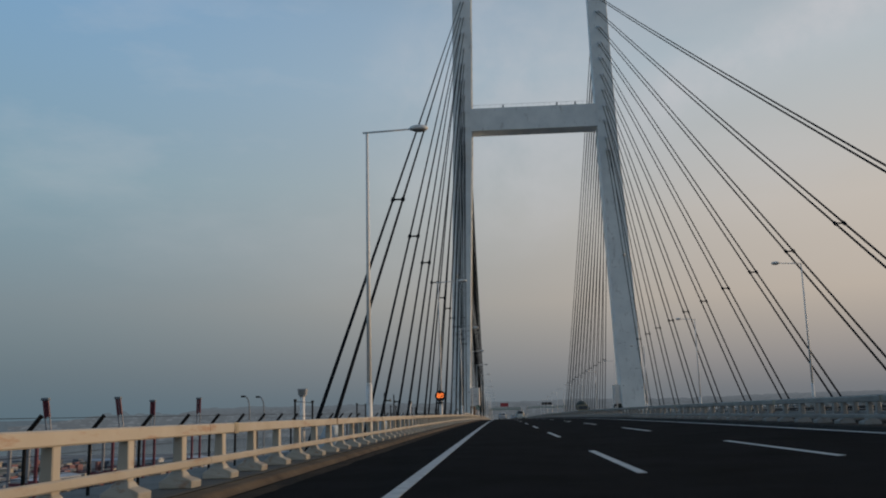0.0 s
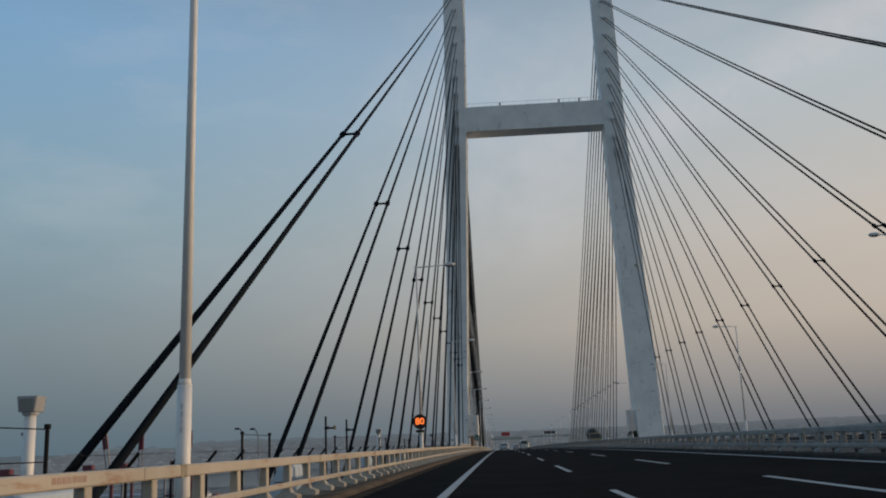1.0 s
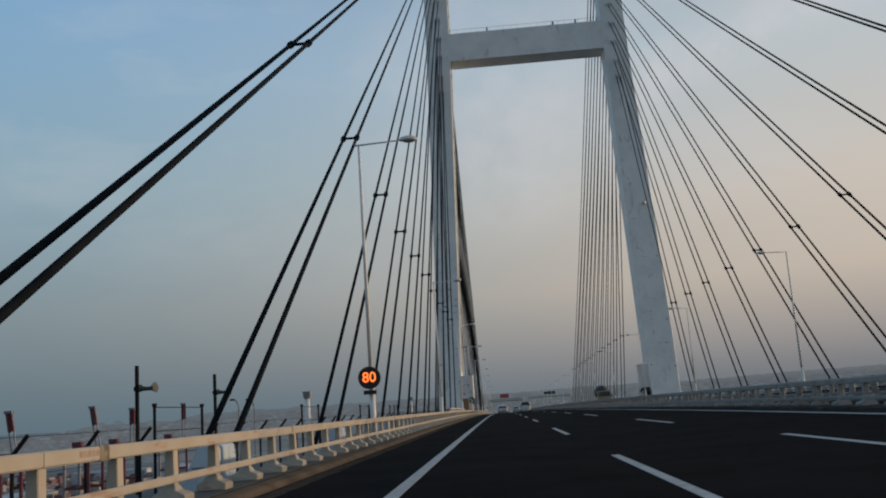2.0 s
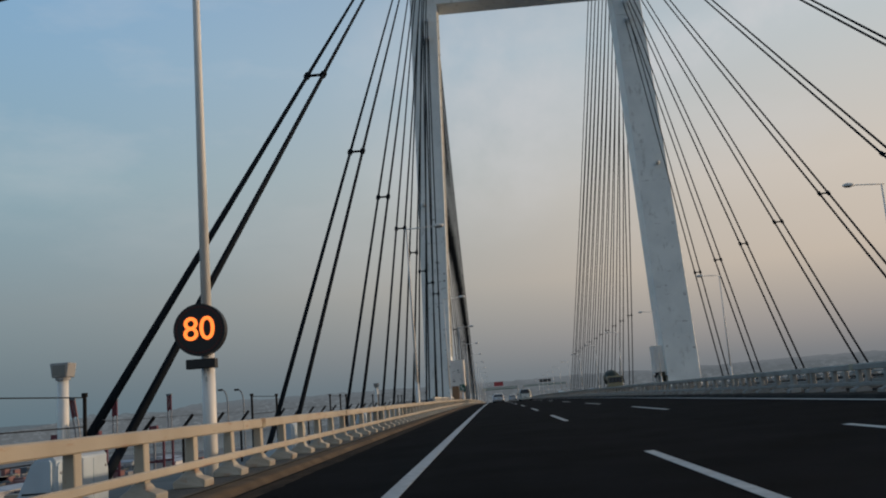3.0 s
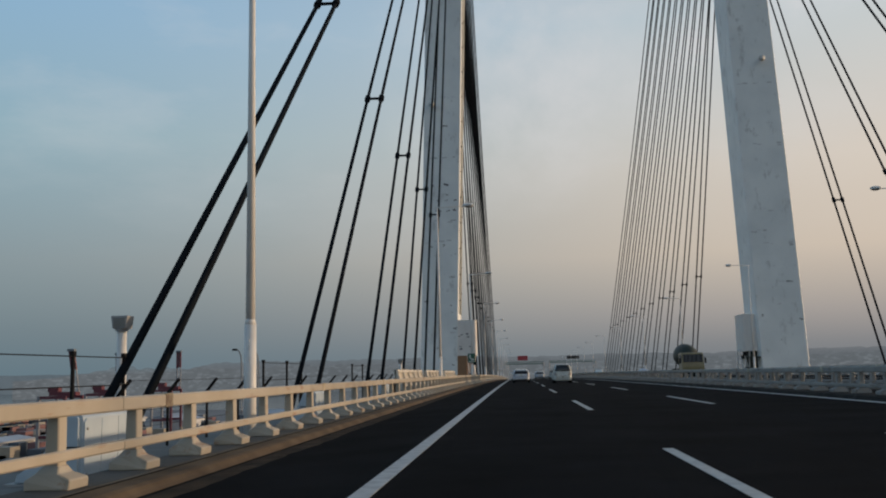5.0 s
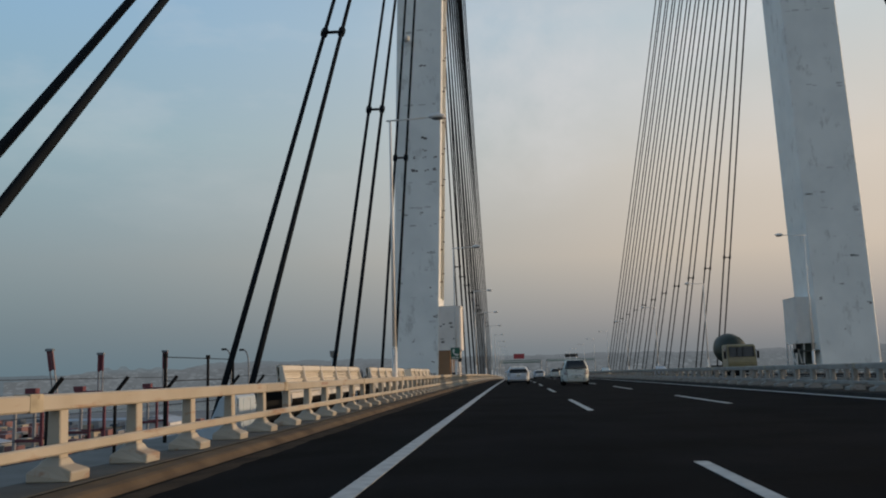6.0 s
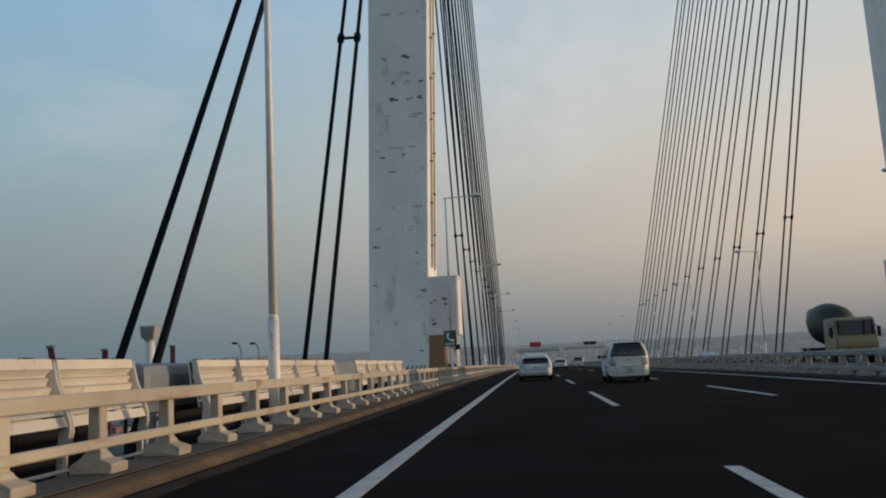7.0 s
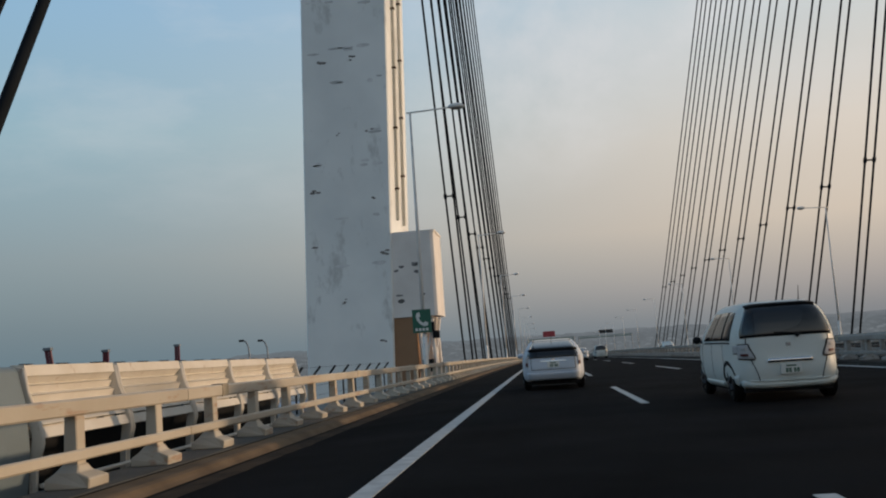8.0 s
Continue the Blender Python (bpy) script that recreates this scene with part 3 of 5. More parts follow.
def tower(y, detailed):
    t = thing("bridge_tower", (0, 0, TOWER_Z), "tall pale grey H-shaped steel bridge tower with rust spots", "bridge tower", "towers of the bridge")
    zs = [-55, -20, 0, 18, 36, 54, 72, 82, 98, 116]
    for s in (-1, 1):
        bm = bmesh.new()
        rings = []
        for z in zs:
            i, o = leg_x(z, s)
            c, e = .07, slim(z)
            pts = [(i, e + c), (i + c, e), (o - c, e), (o, e + c), (o, TD - e - c), (o - c, TD - e), (i + c, TD - e), (i, TD - e - c)]
            rings.append([bm.verts.new((XC + s * px, y + py, z)) for px, py in pts])
        for a, b in zip(rings, rings[1:]):
            for k in range(8):
                bm.faces.new((a[k], a[(k + 1) % 8], b[(k + 1) % 8], b[k]))
        bm.faces.new(rings[-1])
        leg = part("leg", bm, M_TOWER, t)
        bm = bmesh.new()
        for z in (16.4, 25.2, 34, 42.5, 51, 60, 69, 86, 95, 104):
            i, o = leg_x(z, s)
            cube(bm, (XC + min(s * i, s * o) - .004, y + slim(z) - .004, z - .03), (XC + max(s * i, s * o) + .004, y + TD - slim(z) + .004, z + .03))
        tagged(part("weld_seam", bm, M_TOWER, leg), kind="stuff")
        # stay sockets up the leg
        for e, k in ((0, -1), (1, 1)):
            for n in range(11):
                z = reach(n, BASES[n] if e == 0 else MAIN[n], e)[1]
                bm = bmesh.new()
                yy = y + slim(z) if e == 0 else y + TD - slim(z)
                for d in (-.39, .39):
                    cx = XC + s * stay_x(z) + d
                    tube(bm, (cx, yy + .1 * -k, z + .1), (cx, yy + k * .9, z - .75), .2, .17, 10)
                part("stay_socket", bm, M_SEAM, leg)
        if detailed:
            rnd = random.Random(5 + s)
            spots = [(.27, 25.35, .42), (-.48, 25.3, .18), (.27, 24.0, .2), (-.2, 23.3, .16), (.3, 23.25, .18), (.8, 23.3, .2), (-.13, 21.9, .3), (.4, 21.95, .2), (.77, 22.0, .22), (.86, 6.75, .2), (-.78, 7.3, .18), (-.1, 4.3, .13),
                     (.6, 9.6, .14), (-.2, 13.2, .12), (.75, 2.2, .16), (.55, 13.4, .17), (-.55, 17.2, .22), (.2, 17.4, .16), (-.7, 10.2, .22), (.2, 33.2, .3)]
            for a, z, r in (spots if s < 0 else spots[9:12]):
                i, o = leg_x(z, s)
                mid, half = (i + o) / 2, (o - i) / 2
                bm = bmesh.new()
                for q in range(rnd.randint(2, 4)):
                    n = 7
                    cx, cz = XC + s * mid + a * half + rnd.uniform(-r, r), z + rnd.uniform(-.12, .12)
                    ring = [(cx + r * rnd.uniform(.35, .8) * math.cos(6.283 * j / n), cz + .4 * r * rnd.uniform(.5, 1) * math.sin(6.283 * j / n)) for j in range(n)]
                    prism(bm, ring, 'y', y + slim(z) - .014 - .003 * q, y + slim(z) + .03)
                part("rust_spot", bm, M_RUST, leg)
            # rows of touched-up paint across the front
            for z, n in ((20.6, 4), (17.9, 5), (16.2, 4), (13.4, 2), (11.6, 5), (8.6, 2), (6.2, 2), (29.0, 4), (37.0, 5)):
                i, o = leg_x(z, s)
                for q in range(n):
                    w, h = rnd.uniform(.18, .55), rnd.uniform(.06, .16)
                    cx = XC + s * (i + o) / 2 + (o - i) * .46 * rnd.uniform(-1, 1)
                    cz = z + rnd.uniform(-.18, .18)
                    cx = min(max(cx, XC + min(s * i, s * o) + w + .25), XC + max(s * i, s * o) - w - .25)
                    bm = bmesh.new()
                    m = 9
                    ring = [(cx + w * rnd.uniform(.7, 1) * math.cos(6.283 * j / m), cz + h * rnd.uniform(.6, 1) * math.sin(6.283 * j / m)) for j in range(m)]
                    prism(bm, ring, 'y', y + slim(z) - .008, y + slim(z) + .03)
                    part("paint_patch", bm, M_PATCH, leg)
            # drain pipes down the inner face
            for yy in ((1.7, 3.9) if s < 0 else ()):
                bm = bmesh.new()
                pipe(bm, [Vector((XC + s * (leg_x(z, s)[0] - .11), y + yy, z)) for z in (8.6, 36, 72, 82, 114)], .085, 10)
                drain = part("drain_pipe", bm, M_TCREAM, leg, "cream-painted vertical pipe", smooth=True)
                bm = bmesh.new()
                for z in [9.5 + 3.4 * q + yy * .5 for q in range(28)]:
                    i = leg_x(z, s)[0]
                    cube(bm, (XC + s * (i - .11) - .11, y + yy - .11, z - .05), (XC + s * (i - .11) + .11, y + yy + .11, z + .05))
                tagged(part("pipe_clamp", bm, M_GRIT, drain, "rusty pipe clamps"), kind="stuff")
    bm = bmesh.new()
    i0, i1 = leg_x(74.65)[0] + .02, leg_x(80.8)[0] + .02
    vs = [bm.verts.new((XC + s * (i0 if z < 77 else i1), yy, z)) for z in (74.65, 80.8) for s, yy in ((-1, y + .68), (1, y + .68), (1, y + TD - .6), (-1, y + TD - .6))]
    for f in ((0, 1, 2, 3), (4, 5, 6, 7), (0, 1, 5, 4), (1, 2, 6, 5), (2, 3, 7, 6), (3, 0, 4, 7)):
        bm.faces.new([vs[j] for j in f])
    beam = part("cross_beam", bm, M_TOWER, t)
    bm = bmesh.new()
    for k in range(23):
        x = XC - 15.9 + 31.8 * k / 22
        tube(bm, (x, y + 1.1, 80.8), (x, y + 1.1, 81.8), .03, n=5)
    tube(bm, (XC - 16, y + 1.1, 81.8), (XC + 16, y + 1.1, 81.8), .03, n=5)
    part("beam_railing", bm, M_GREY, beam)
    for x in (XC - 8, XC + 6.2, XC + 11):
        bm = bmesh.new()
        cube(bm, (x - .2, y + .95, 80.8), (x + .2, y + 1.35, 81.7), .05)
        part("beacon", bm, M_GREY, beam)
    bm = bmesh.new()
    cube(bm, (XC - 22, y + .8, -1.41 - 8), (XC + 22, y + TD - .8, -1.42), .2)
    part("deck_beam", bm, M_TOWER, t)
    return t


BASES = [23.3, 38.65, 54.1, 69.7, 84.9, 100.4, 115.7, 131.1, 146.65, 161.85, 176.95]
BASES_RIGHT = [23.3 + 15.35 * i for i in range(8)] + [146.6, 161.65, 176.85]
MAIN = [423.2 - 16.2 * i for i in range(11)]
TOPS = [110.5, 106.0, 101.5, 97.0, 92.7, 88.0, 83.8, 79.4, 75.3, 70.9, 67.5]


def stay_x(z):
    return float(np.interp(z, (0, 16, 60, 112), (18.93, 18.93, 18.8, 18.1)))


def reach(n, base, e):
    """Where the nth stay, drawn on past the tower's widest face, enters the slimmer leg; e: 0 for the near face, 1 for the far one."""
    face = TY if e == 0 else TY + TD
    z = TOPS[n]
    for _ in range(4):
        go = slim(z) + .1
        z = TOPS[n] * (1 + go / abs(face - base))
    return (face + go if e == 0 else face - go), z


tower(TY, True)

# ---- stays ----
CLAMPS = [18.1, 17.7, 17.4, 17.15, 16.9, 17.0, 16.9, 16.65, 16.4, 16.5, 16.4]


def stay(base_y, top_y, top_z, s, clamp_z, thick):
    """A pair of cables from the deck to the tower, with the clamp that holds them apart."""
    dy = 1 if top_y > base_y else -1
    t = thing("stay_cable_pair", (0, 0, 0), "pair of black sheathed stay cables with a spacer clamp", "stay cable", "stay cables of the bridge")
    z0 = -.4

    def at(f, d):
        z = lerp(z0, top_z, f)
        sag = -.8 * math.sin(math.pi * max(f, 0)) * ((top_y - base_y) / 190) ** 2
        return Vector((XC + s * stay_x(max(z, 0)) + (.33 * smoothstep(60, 115, base_y) * (1 - f) if s > 0 and dy > 0 else 0) + d, lerp(base_y, top_y, z / top_z), z + sag + up(XC + s * 18.9, base_y) * (1 - f)))

    for d in (-.39, .39):
        bm = bmesh.new()
        pipe(bm, [at(k / 10, d) for k in range(11)], thick, 8)
        cable = part("cable", bm, M_STAY, t, smooth=True)
        bm = bmesh.new()
        f = 1.1 / top_z
        tube(bm, at(0, d), at(f, d), .10, .096, n=10)
        part("socket_sleeve", bm, M_STAY, cable, smooth=True)
    f = (clamp_z - z0) / (top_z - z0)
    a, b = at(f, -.39), at(f, .39)
    bm = bmesh.new()
    tube(bm, a - Vector((.16, 0, 0)), b + Vector((.16, 0, 0)), .075, n=8)
    for p in (a, b):
        d = (at(f + .01, 0) - at(f, 0)).normalized()
        tube(bm, p - d * .22, p + d * .22, .16, n=10)
    part("spacer_clamp", bm, M_STAY, t)


for s in (-1, 1):
    for n in range(11):
        base = BASES[n] if s < 0 else BASES_RIGHT[n]
        end, top = reach(n, base, 0)
        stay(base, end, top + TOWER_Z, s, CLAMPS[n] if s < 0 else 16.3, .09)
        end, top = reach(n, MAIN[n], 1)
        stay(MAIN[n], end, top + TOWER_Z, s, 16.15, .095 if s < 0 else .105)

# ---- stay anchorage covers ----


def anchor_cover(y, x, s):
    t = thing("anchorage_cover", (x, y, -.4 + up(x, y)), "white sheet-metal cover over a stay anchorage, hollowed on its outer side", "anchorage cover", "anchorage covers", turn=0 if s < 0 else 180)
    bm = bmesh.new()
    prism(bm, [(.0, .0), (.0, .97), (-.05, 1.03), (-.26, 1.03), (-.36, .93), (-.44, .74), (-.56, .50), (-.74, .30), (-.98, .15), (-1.04, .0)], 'y', -.92, .86)
    bmesh.ops.bevel(bm, geom=[e for e in bm.edges if abs(e.verts[0].co.y - e.verts[1].co.y) < .01], offset=.05, segments=2, affect='EDGES')
    hood = part("hood", bm, M_COVER, t)
    bm = bmesh.new()
    pts = [(-.86, .05), (.80, .05), (.80, .74), (.74, .88), (.60, .95), (-.80, .95), (-.86, .90)]
    prism(bm, pts, 'x', -.004, .028)
    part("side_plate", bm, M_COVER, t)
    for yy in (-.30, .28):
        bm = bmesh.new()
        cube(bm, (.026, yy - .012, .07), (.036, yy + .012, .93))
        part("seam_strip", bm, M_COVER, hood)
    for lo, hi in (((.027, -.86, .53), (.037, .80, .552)), ((-.46, -.932, .53), (.0, -.90, .552))):
        bm = bmesh.new()
        cube(bm, lo, hi)
        part("gasket", bm, M_TRIM, hood, "thin dark gasket line")
    for yy in (-.78, .70):
        for zz in (.14, .80):
            bm = bmesh.new()
            tube(bm, (.026, yy, zz), (.042, yy, zz), .022, n=6)
            part("bolt", bm, M_GREY, hood)
    bm = bmesh.new()
    prism(bm, [(-1.12, .0), (.08, .0), (.08, .03), (-1.12, .03)], 'y', -1.0, .94)
    part("foot_plate", bm, M_GREY, t)


for n in range(9):
    anchor_cover(BASES[n] - 2.45, -6.75, -1)

# ---- outer fences ----


def outer_fence(name, a, b, x, s):
    t = thing(name, (0, 0, 0), "black walkway fence of bent posts with thin wires", "fence", "outer fences")
    post = None
    for y in steps(a, b, 2.42):
        if post is None:
            bm = bmesh.new()
            tube(bm, (0, 0, -.4), (0, 0, .80), .034, n=8)
            tube(bm, (0, 0, .78), (-s * .26, 0, 1.10), .04, n=8)
            post = mesh("post", bm, M_BLACK)
        part("post", post, None, t, at=(x, y, up(x, y)))
    for dz, dx in ((1.08, -.24), (.45, 0), (.1, 0)):
        bm = bmesh.new()
        tube(bm, (x + s * dx, a, dz + up(x, a)), (x + s * dx, b, dz + up(x, b)), .006, n=5)
        part("wire", bm, M_BLACK, t)


def tall_fence(y, x):
    t = thing("cable_fence", (x, y, up(x, y)), "tall black post fence with wires beside a stay", "fence", "tall fences")
    ends = [float(np.interp(y, (38, 54, 85, 100, 116), row)) for row in ((-2.7, -2.5, -2.0, -.55, -.5), (.6, .9, 1.35, 1.3, 1.65))]
    if y > 95:
        ends.insert(0, -3.45)
    for d in ends:
        bm = bmesh.new()
        tube(bm, (0, d, -.4), (0, d, 1.58), .038, n=8)
        tube(bm, (0, d, 1.56), (0, d, 1.64), .06, n=8)
        part("post", bm, M_BLACK, t)
    for z in (1.55, 1.0, .45):
        bm = bmesh.new()
        tube(bm, (0, ends[0], z), (0, ends[-1], z), .012, n=5)
        part("wire", bm, M_BLACK, t)


edges = [Y0 + 2] + [y for b in BASES for y in (b - 3.4, b + 1.4)] + [213.5]
for i in range(0, len(edges) - 1, 2):
    outer_fence("walkway_fence", edges[i], edges[i + 1], -8.35, -1)
for b in BASES[:9]:
    tall_fence(b, -8.35)

# ---- wind fairing panels near the tower ----


def fairing_panel(y):
    t = thing("wind_fairing", (-6.65, y, deck(y)), "cream steel wind fairing panel with horizontal ribs", "wind fairing", "wind fairing panels")
    for d in (0, 2.42):
        # side plate: a foot, a waist at rail height, and a head that leans out
        bm = bmesh.new()
        prism(bm, [(.02, -.4), (.10, -.4), (.12, .10), (.19, .36), (.18, .50), (.10, .74), (.0, 1.0), (-.06, 1.30), (-.15, 1.32), (-.10, 1.0), (-.01, .74), (.07, .48), (.06, .34), (.03, .1)], 'y', d, d + .06)
        plate = part("side_plate", bm, M_PANEL, t)
        bm = bmesh.new()
        pipe(bm, [Vector((p[0], d + .03, p[1])) for p in ((.125, .10), (.195, .36), (.185, .50), (.105, .74), (.005, 1.0), (-.055, 1.30))], .03, 8)
        part("edge_bead", bm, M_PANEL, plate, smooth=True)
    for nm, pts in (("top_flange", [(-.24, 1.345), (-.06, 1.335), (-.03, 1.20), (-.055, 1.185), (-.09, 1.30), (-.24, 1.31)]),
                    ("upper_rib", [(-.10, 1.19), (-.055, 1.185), (-.13, 1.10), (-.085, 1.08), (-.16, 1.075)]),
                    ("upper_rib", [(-.15, 1.075), (-.07, 1.075), (-.115, .985), (-.04, .955), (-.12, .945), (-.17, 1.0)]),
                    ("upper_rib", [(-.12, .945), (-.03, .95), (-.07, .86), (.03, .815), (.03, .79), (-.09, .83), (-.14, .9)]),
                    ("lower_board", [(-.02, .72), (.075, .72), (.125, .585), (.07, .572), (.03, .64)]),
                    ("lower_board", [(.03, .548), (.13, .556), (.185, .425), (.13, .41), (.07, .48)])):
        bm = bmesh.new()
        prism(bm, pts, 'y', .062, 2.418)
        part(nm, bm, M_PANEL, t)
    bm = bmesh.new()
    prism(bm, [(-.25, 1.30), (-.22, 1.30), (-.16, .83), (-.06, .74), (-.03, .50), (-.02, .43), (-.05, .43), (-.10, .74), (-.20, .83)], 'y', .062, 2.418)
    part("back_sheet", bm, M_PANEL, t)
    # black sheet added for the shade seen through the opening
    bm = bmesh.new()
    cube(bm, (-.62, .0, -.4), (-.58, 2.48, .74))
    part("shade_sheet", bm, M_BLACK, t, "black sheet in place of the shade behind the panel")
    # black floor added for the shaded walkway below the boards
    bm = bmesh.new()
    cube(bm, (-.58, .0, -.40), (.34, 2.48, -.375))
    part("shade_floor", bm, M_BLACK, t, "black sheet in place of the shade under the panel")
    for z in (.09, -.15):
        bm = bmesh.new()
        tube(bm, (.17, .03, z), (.17, 2.45, z), .03, n=8)
        part("pipe", bm, M_PANEL, t)
    rn = random.Random(int(y * 10))
    for k in range(3):
        bm = bmesh.new()
        yy = .3 + .85 * k + rn.uniform(-.1, .1)
        prism(bm, [(-.23, 1.343), (-.10, 1.341), (-.08, 1.354), (-.23, 1.358)], 'y', yy, yy + rn.uniform(.06, .18))
        part("joint_strip", bm, M_TRIM, t)


def cable_drum(y):
    t = thing("cable_cover", (-7.85, y, deck(y) - .4), "rounded slate-grey cover over a stay foot, on legs", "cable cover", "cable covers")
    bm = bmesh.new()
    cube(bm, (-.65, -1.0, .75), (.65, 1.7, 1.70), .22)
    part("shell", bm, M_DRUM, t)
    for a in (-.5, .5):
        for b in (-.7, 1.4):
            bm = bmesh.new()
            cube(bm, (a - .05, b - .05, 0), (a + .05, b + .05, .8))
            part("leg", bm, M_GREY, t)


cable_drum(BASES[9] + .7)


def gap_cover(y0, y1):
    t = thing("anchorage_cover", (-6.62, y0, deck(y0)), "tall pale blue-grey cover over a stay foot between fairing panels", "anchorage cover", "anchorage covers")
    bm = bmesh.new()
    prism(bm, [(.0, -.40), (.06, .2), (.02, .8), (-.10, 1.26), (-.16, 1.31), (-.60, 1.31), (-.64, 1.26), (-.64, -.40)], 'y', .04, y1 - y0 - .04)
    bmesh.ops.bevel(bm, geom=list(bm.edges), offset=.02, segments=1, affect='EDGES')
    shell = part("shell", bm, M_GAP, t)
    n = 3
    for k in range(1, n):
        bm = bmesh.new()
        yy = (y1 - y0) * k / n
        prism(bm, [(.0, -.36), (.066, .2), (.026, .8), (-.095, 1.26), (-.12, 1.26), (-.02, .2), (-.02, -.36)], 'y', yy - .015, yy + .015)
        part("seam_strip", bm, M_GREY, shell)


gap_cover(175.3, 178.71)
for a in (147.45, 162.75, 178.72):
    for k in range(5):
        fairing_panel(a + 2.5 * k)

# ---- street lamps ----


def street_lamp(x, y, s, label):
    """s: the way to the road."""
    t = thing("street_lamp", (x, y, -.4 + up(x, y)), label, "street lamp", "street lamps")
    bm = bmesh.new()
    tube(bm, (0, 0, 0), (0, 0, 2.6), .13, .125, 14)
    tube(bm, (0, 0, 2.58), (0, 0, 2.75), .12, .095, 14)
    tube(bm, (0, 0, 2.7), (0, 0, 13.7), .102, .054, 12)
    pole = part("pole", bm, M_POLE, t, smooth=True)
    bm = bmesh.new()
    cube(bm, (-.18, -.18, 0), (.18, .18, .06), .02)
    part("base_plate", bm, M_POLE, pole)
    if s > 0:
        for k in range(4):
            bm = bmesh.new()
            cube(bm, (-.018, -.126, 1.80 + .13 * k), (.018, -.118, 1.90 + .13 * k))
            part("lettering_bar", bm, M_PATCH, pole, "faint faded lettering on the pole" if k == 0 else "")
    bm = bmesh.new()
    tube(bm, (-s * .18, 0, 13.66), (s * 1.95, 0, 13.75), .045, .035, 8)
    part("arm", bm, M_POLE, t, smooth=True)
    bm = bmesh.new()
    r = bmesh.ops.create_uvsphere(bm, u_segments=14, v_segments=8, radius=1)
    for v in r["verts"]:
        c = v.co
        v.co = Vector((s * 2.30 + c.x * .43, c.y * .20, 13.77 + max(c.z, -.4) * .17))
    head = part("head", bm, M_POLE, t, smooth=True)
    bm = bmesh.new()
    r = bmesh.ops.create_uvsphere(bm, u_segments=12, v_segments=6, radius=1)
    for v in r["verts"]:
        c = v.co
        v.co = Vector((s * 2.34 + c.x * .33, c.y * .17, 13.71 + min(c.z, 0) * .11))
    part("lens", bm, M_LENS, head, smooth=True)
    return t


for y in LAMPS:
    street_lamp(-5.92, y, 1, "pale steel street lamp with one arm behind the guard rail")
    street_lamp(mirror(-5.92), y, -1, "pale steel street lamp with one arm at the far edge")


def flood_post(y, h):
    t = thing("floodlight_post", (-8.85, y, deck(y) - .4), "short white post with a grey floodlight box", "floodlight", "floodlight posts")
    bm = bmesh.new()
    tube(bm, (0, 0, 0), (0, 0, h), .115, .10, 12)
    post = part("post", bm, M_POLE, t, smooth=True)
    bm = bmesh.new()
    tube(bm, (0, 0, h - .03), (0, 0, h + .02), .14, n=12)
    part("collar", bm, M_GREY, post)
    bm = bmesh.new()
    prism(bm, [(-.15, h + .02), (.15, h + .02), (.19, h + .30), (-.19, h + .30)], 'y', -.16, .18)
    bmesh.ops.bevel(bm, geom=list(bm.edges), offset=.015, segments=1, affect='EDGES')
    box = part("lamp_box", bm, M_GREY, t)
    bm = bmesh.new()
    cube(bm, (-.125, -.172, h + .06), (.125, -.158, h + .25))
    part("lamp_glass", bm, M_LENS, box)


for y, h in ((24.25, 2.25), (71.0, 2.35), (118.35, 2.58), (165.6, 2.3)):
    flood_post(y, h)


def speaker_pole(y):
    t = thing("speaker_pole", (-8.8, y, deck(y) - .4), "tall black pole carrying a horn loudspeaker", "loudspeaker", "speaker poles")
    bm = bmesh.new()
    tube(bm, (0, 0, 0), (0, 0, 2.95), .048, n=10)
    part("pole", bm, M_BLACK, t)
    bm = bmesh.new()
    cube(bm, (-.06, -.06, 2.36), (.10, .06, 2.46), .01)
    part("bracket", bm, M_BLACK, t)
    for a, b, r in ((.08, .26, .10), (.46, .26, .125)):
        # a flared horn on either side of the driver
        bm = bmesh.new()
        tube(bm, (b, 0, 2.40), (lerp(b, a, .55), -.03, 2.405), .045, .055, 12)
        tube(bm, (lerp(b, a, .5), -.03, 2.405), (a, -.05, 2.42), .05, r, 16)
        part("horn", bm, M_HORN, t)


speaker_pole(51.7)
speaker_pole(57.6)

# ---- signs ----


def words(parent, text, size, m, mat, name):
    cu = bpy.data.curves.new(name, 'FONT')
    cu.body = text
    cu.size = size
    cu.align_x = 'CENTER'
    cu.align_y = 'CENTER'
    cu.extrude = .006
    cu.offset = .003
    cu.materials.append(mat)
    ob = new(name, cu)
    ob.parent = parent
    ob.matrix_basis = m
    return ob


def speed_sign():
    t = thing("speed_limit_sign", (-5.92, LAMPS[2] - .2, 2.63 + deck(LAMPS[2])), "round black electronic sign with lit orange 80 on a lamp post", "road sign")
    bm = bmesh.new()
    tube(bm, (-.05, -.12, 0), (-.05, .06, 0), .49, n=40)
    disc = part("disc", bm, M_DISC, t)
    n = 44
    bm = bmesh.new()
    tube(bm, (0, -.128, 0), (0, -.116, 0), .021, n=6)
    led = mesh("led", bm, M_REDLENS)
    for k in range(n):
        a = 6.283185 * k / n
        part("led", led, None, disc, at=(-.05 + .43 * math.cos(a), 0, .43 * math.sin(a)))
    words(disc, "80", .62, pose(-.05, -.128, 0, 90, 0, 0), M_ORANGE, "digits")
    bm = bmesh.new()
    cube(bm, (-.33, -.1, -.72), (.23, .08, -.54), .015)
    part("control_box", bm, M_DISC, t)
    bm = bmesh.new()
    for z in (-.3, .3, -.62):
        cube(bm, (-.10, .05, z - .03), (.10, .34, z + .03))
    part("bracket", bm, M_GREY, t)


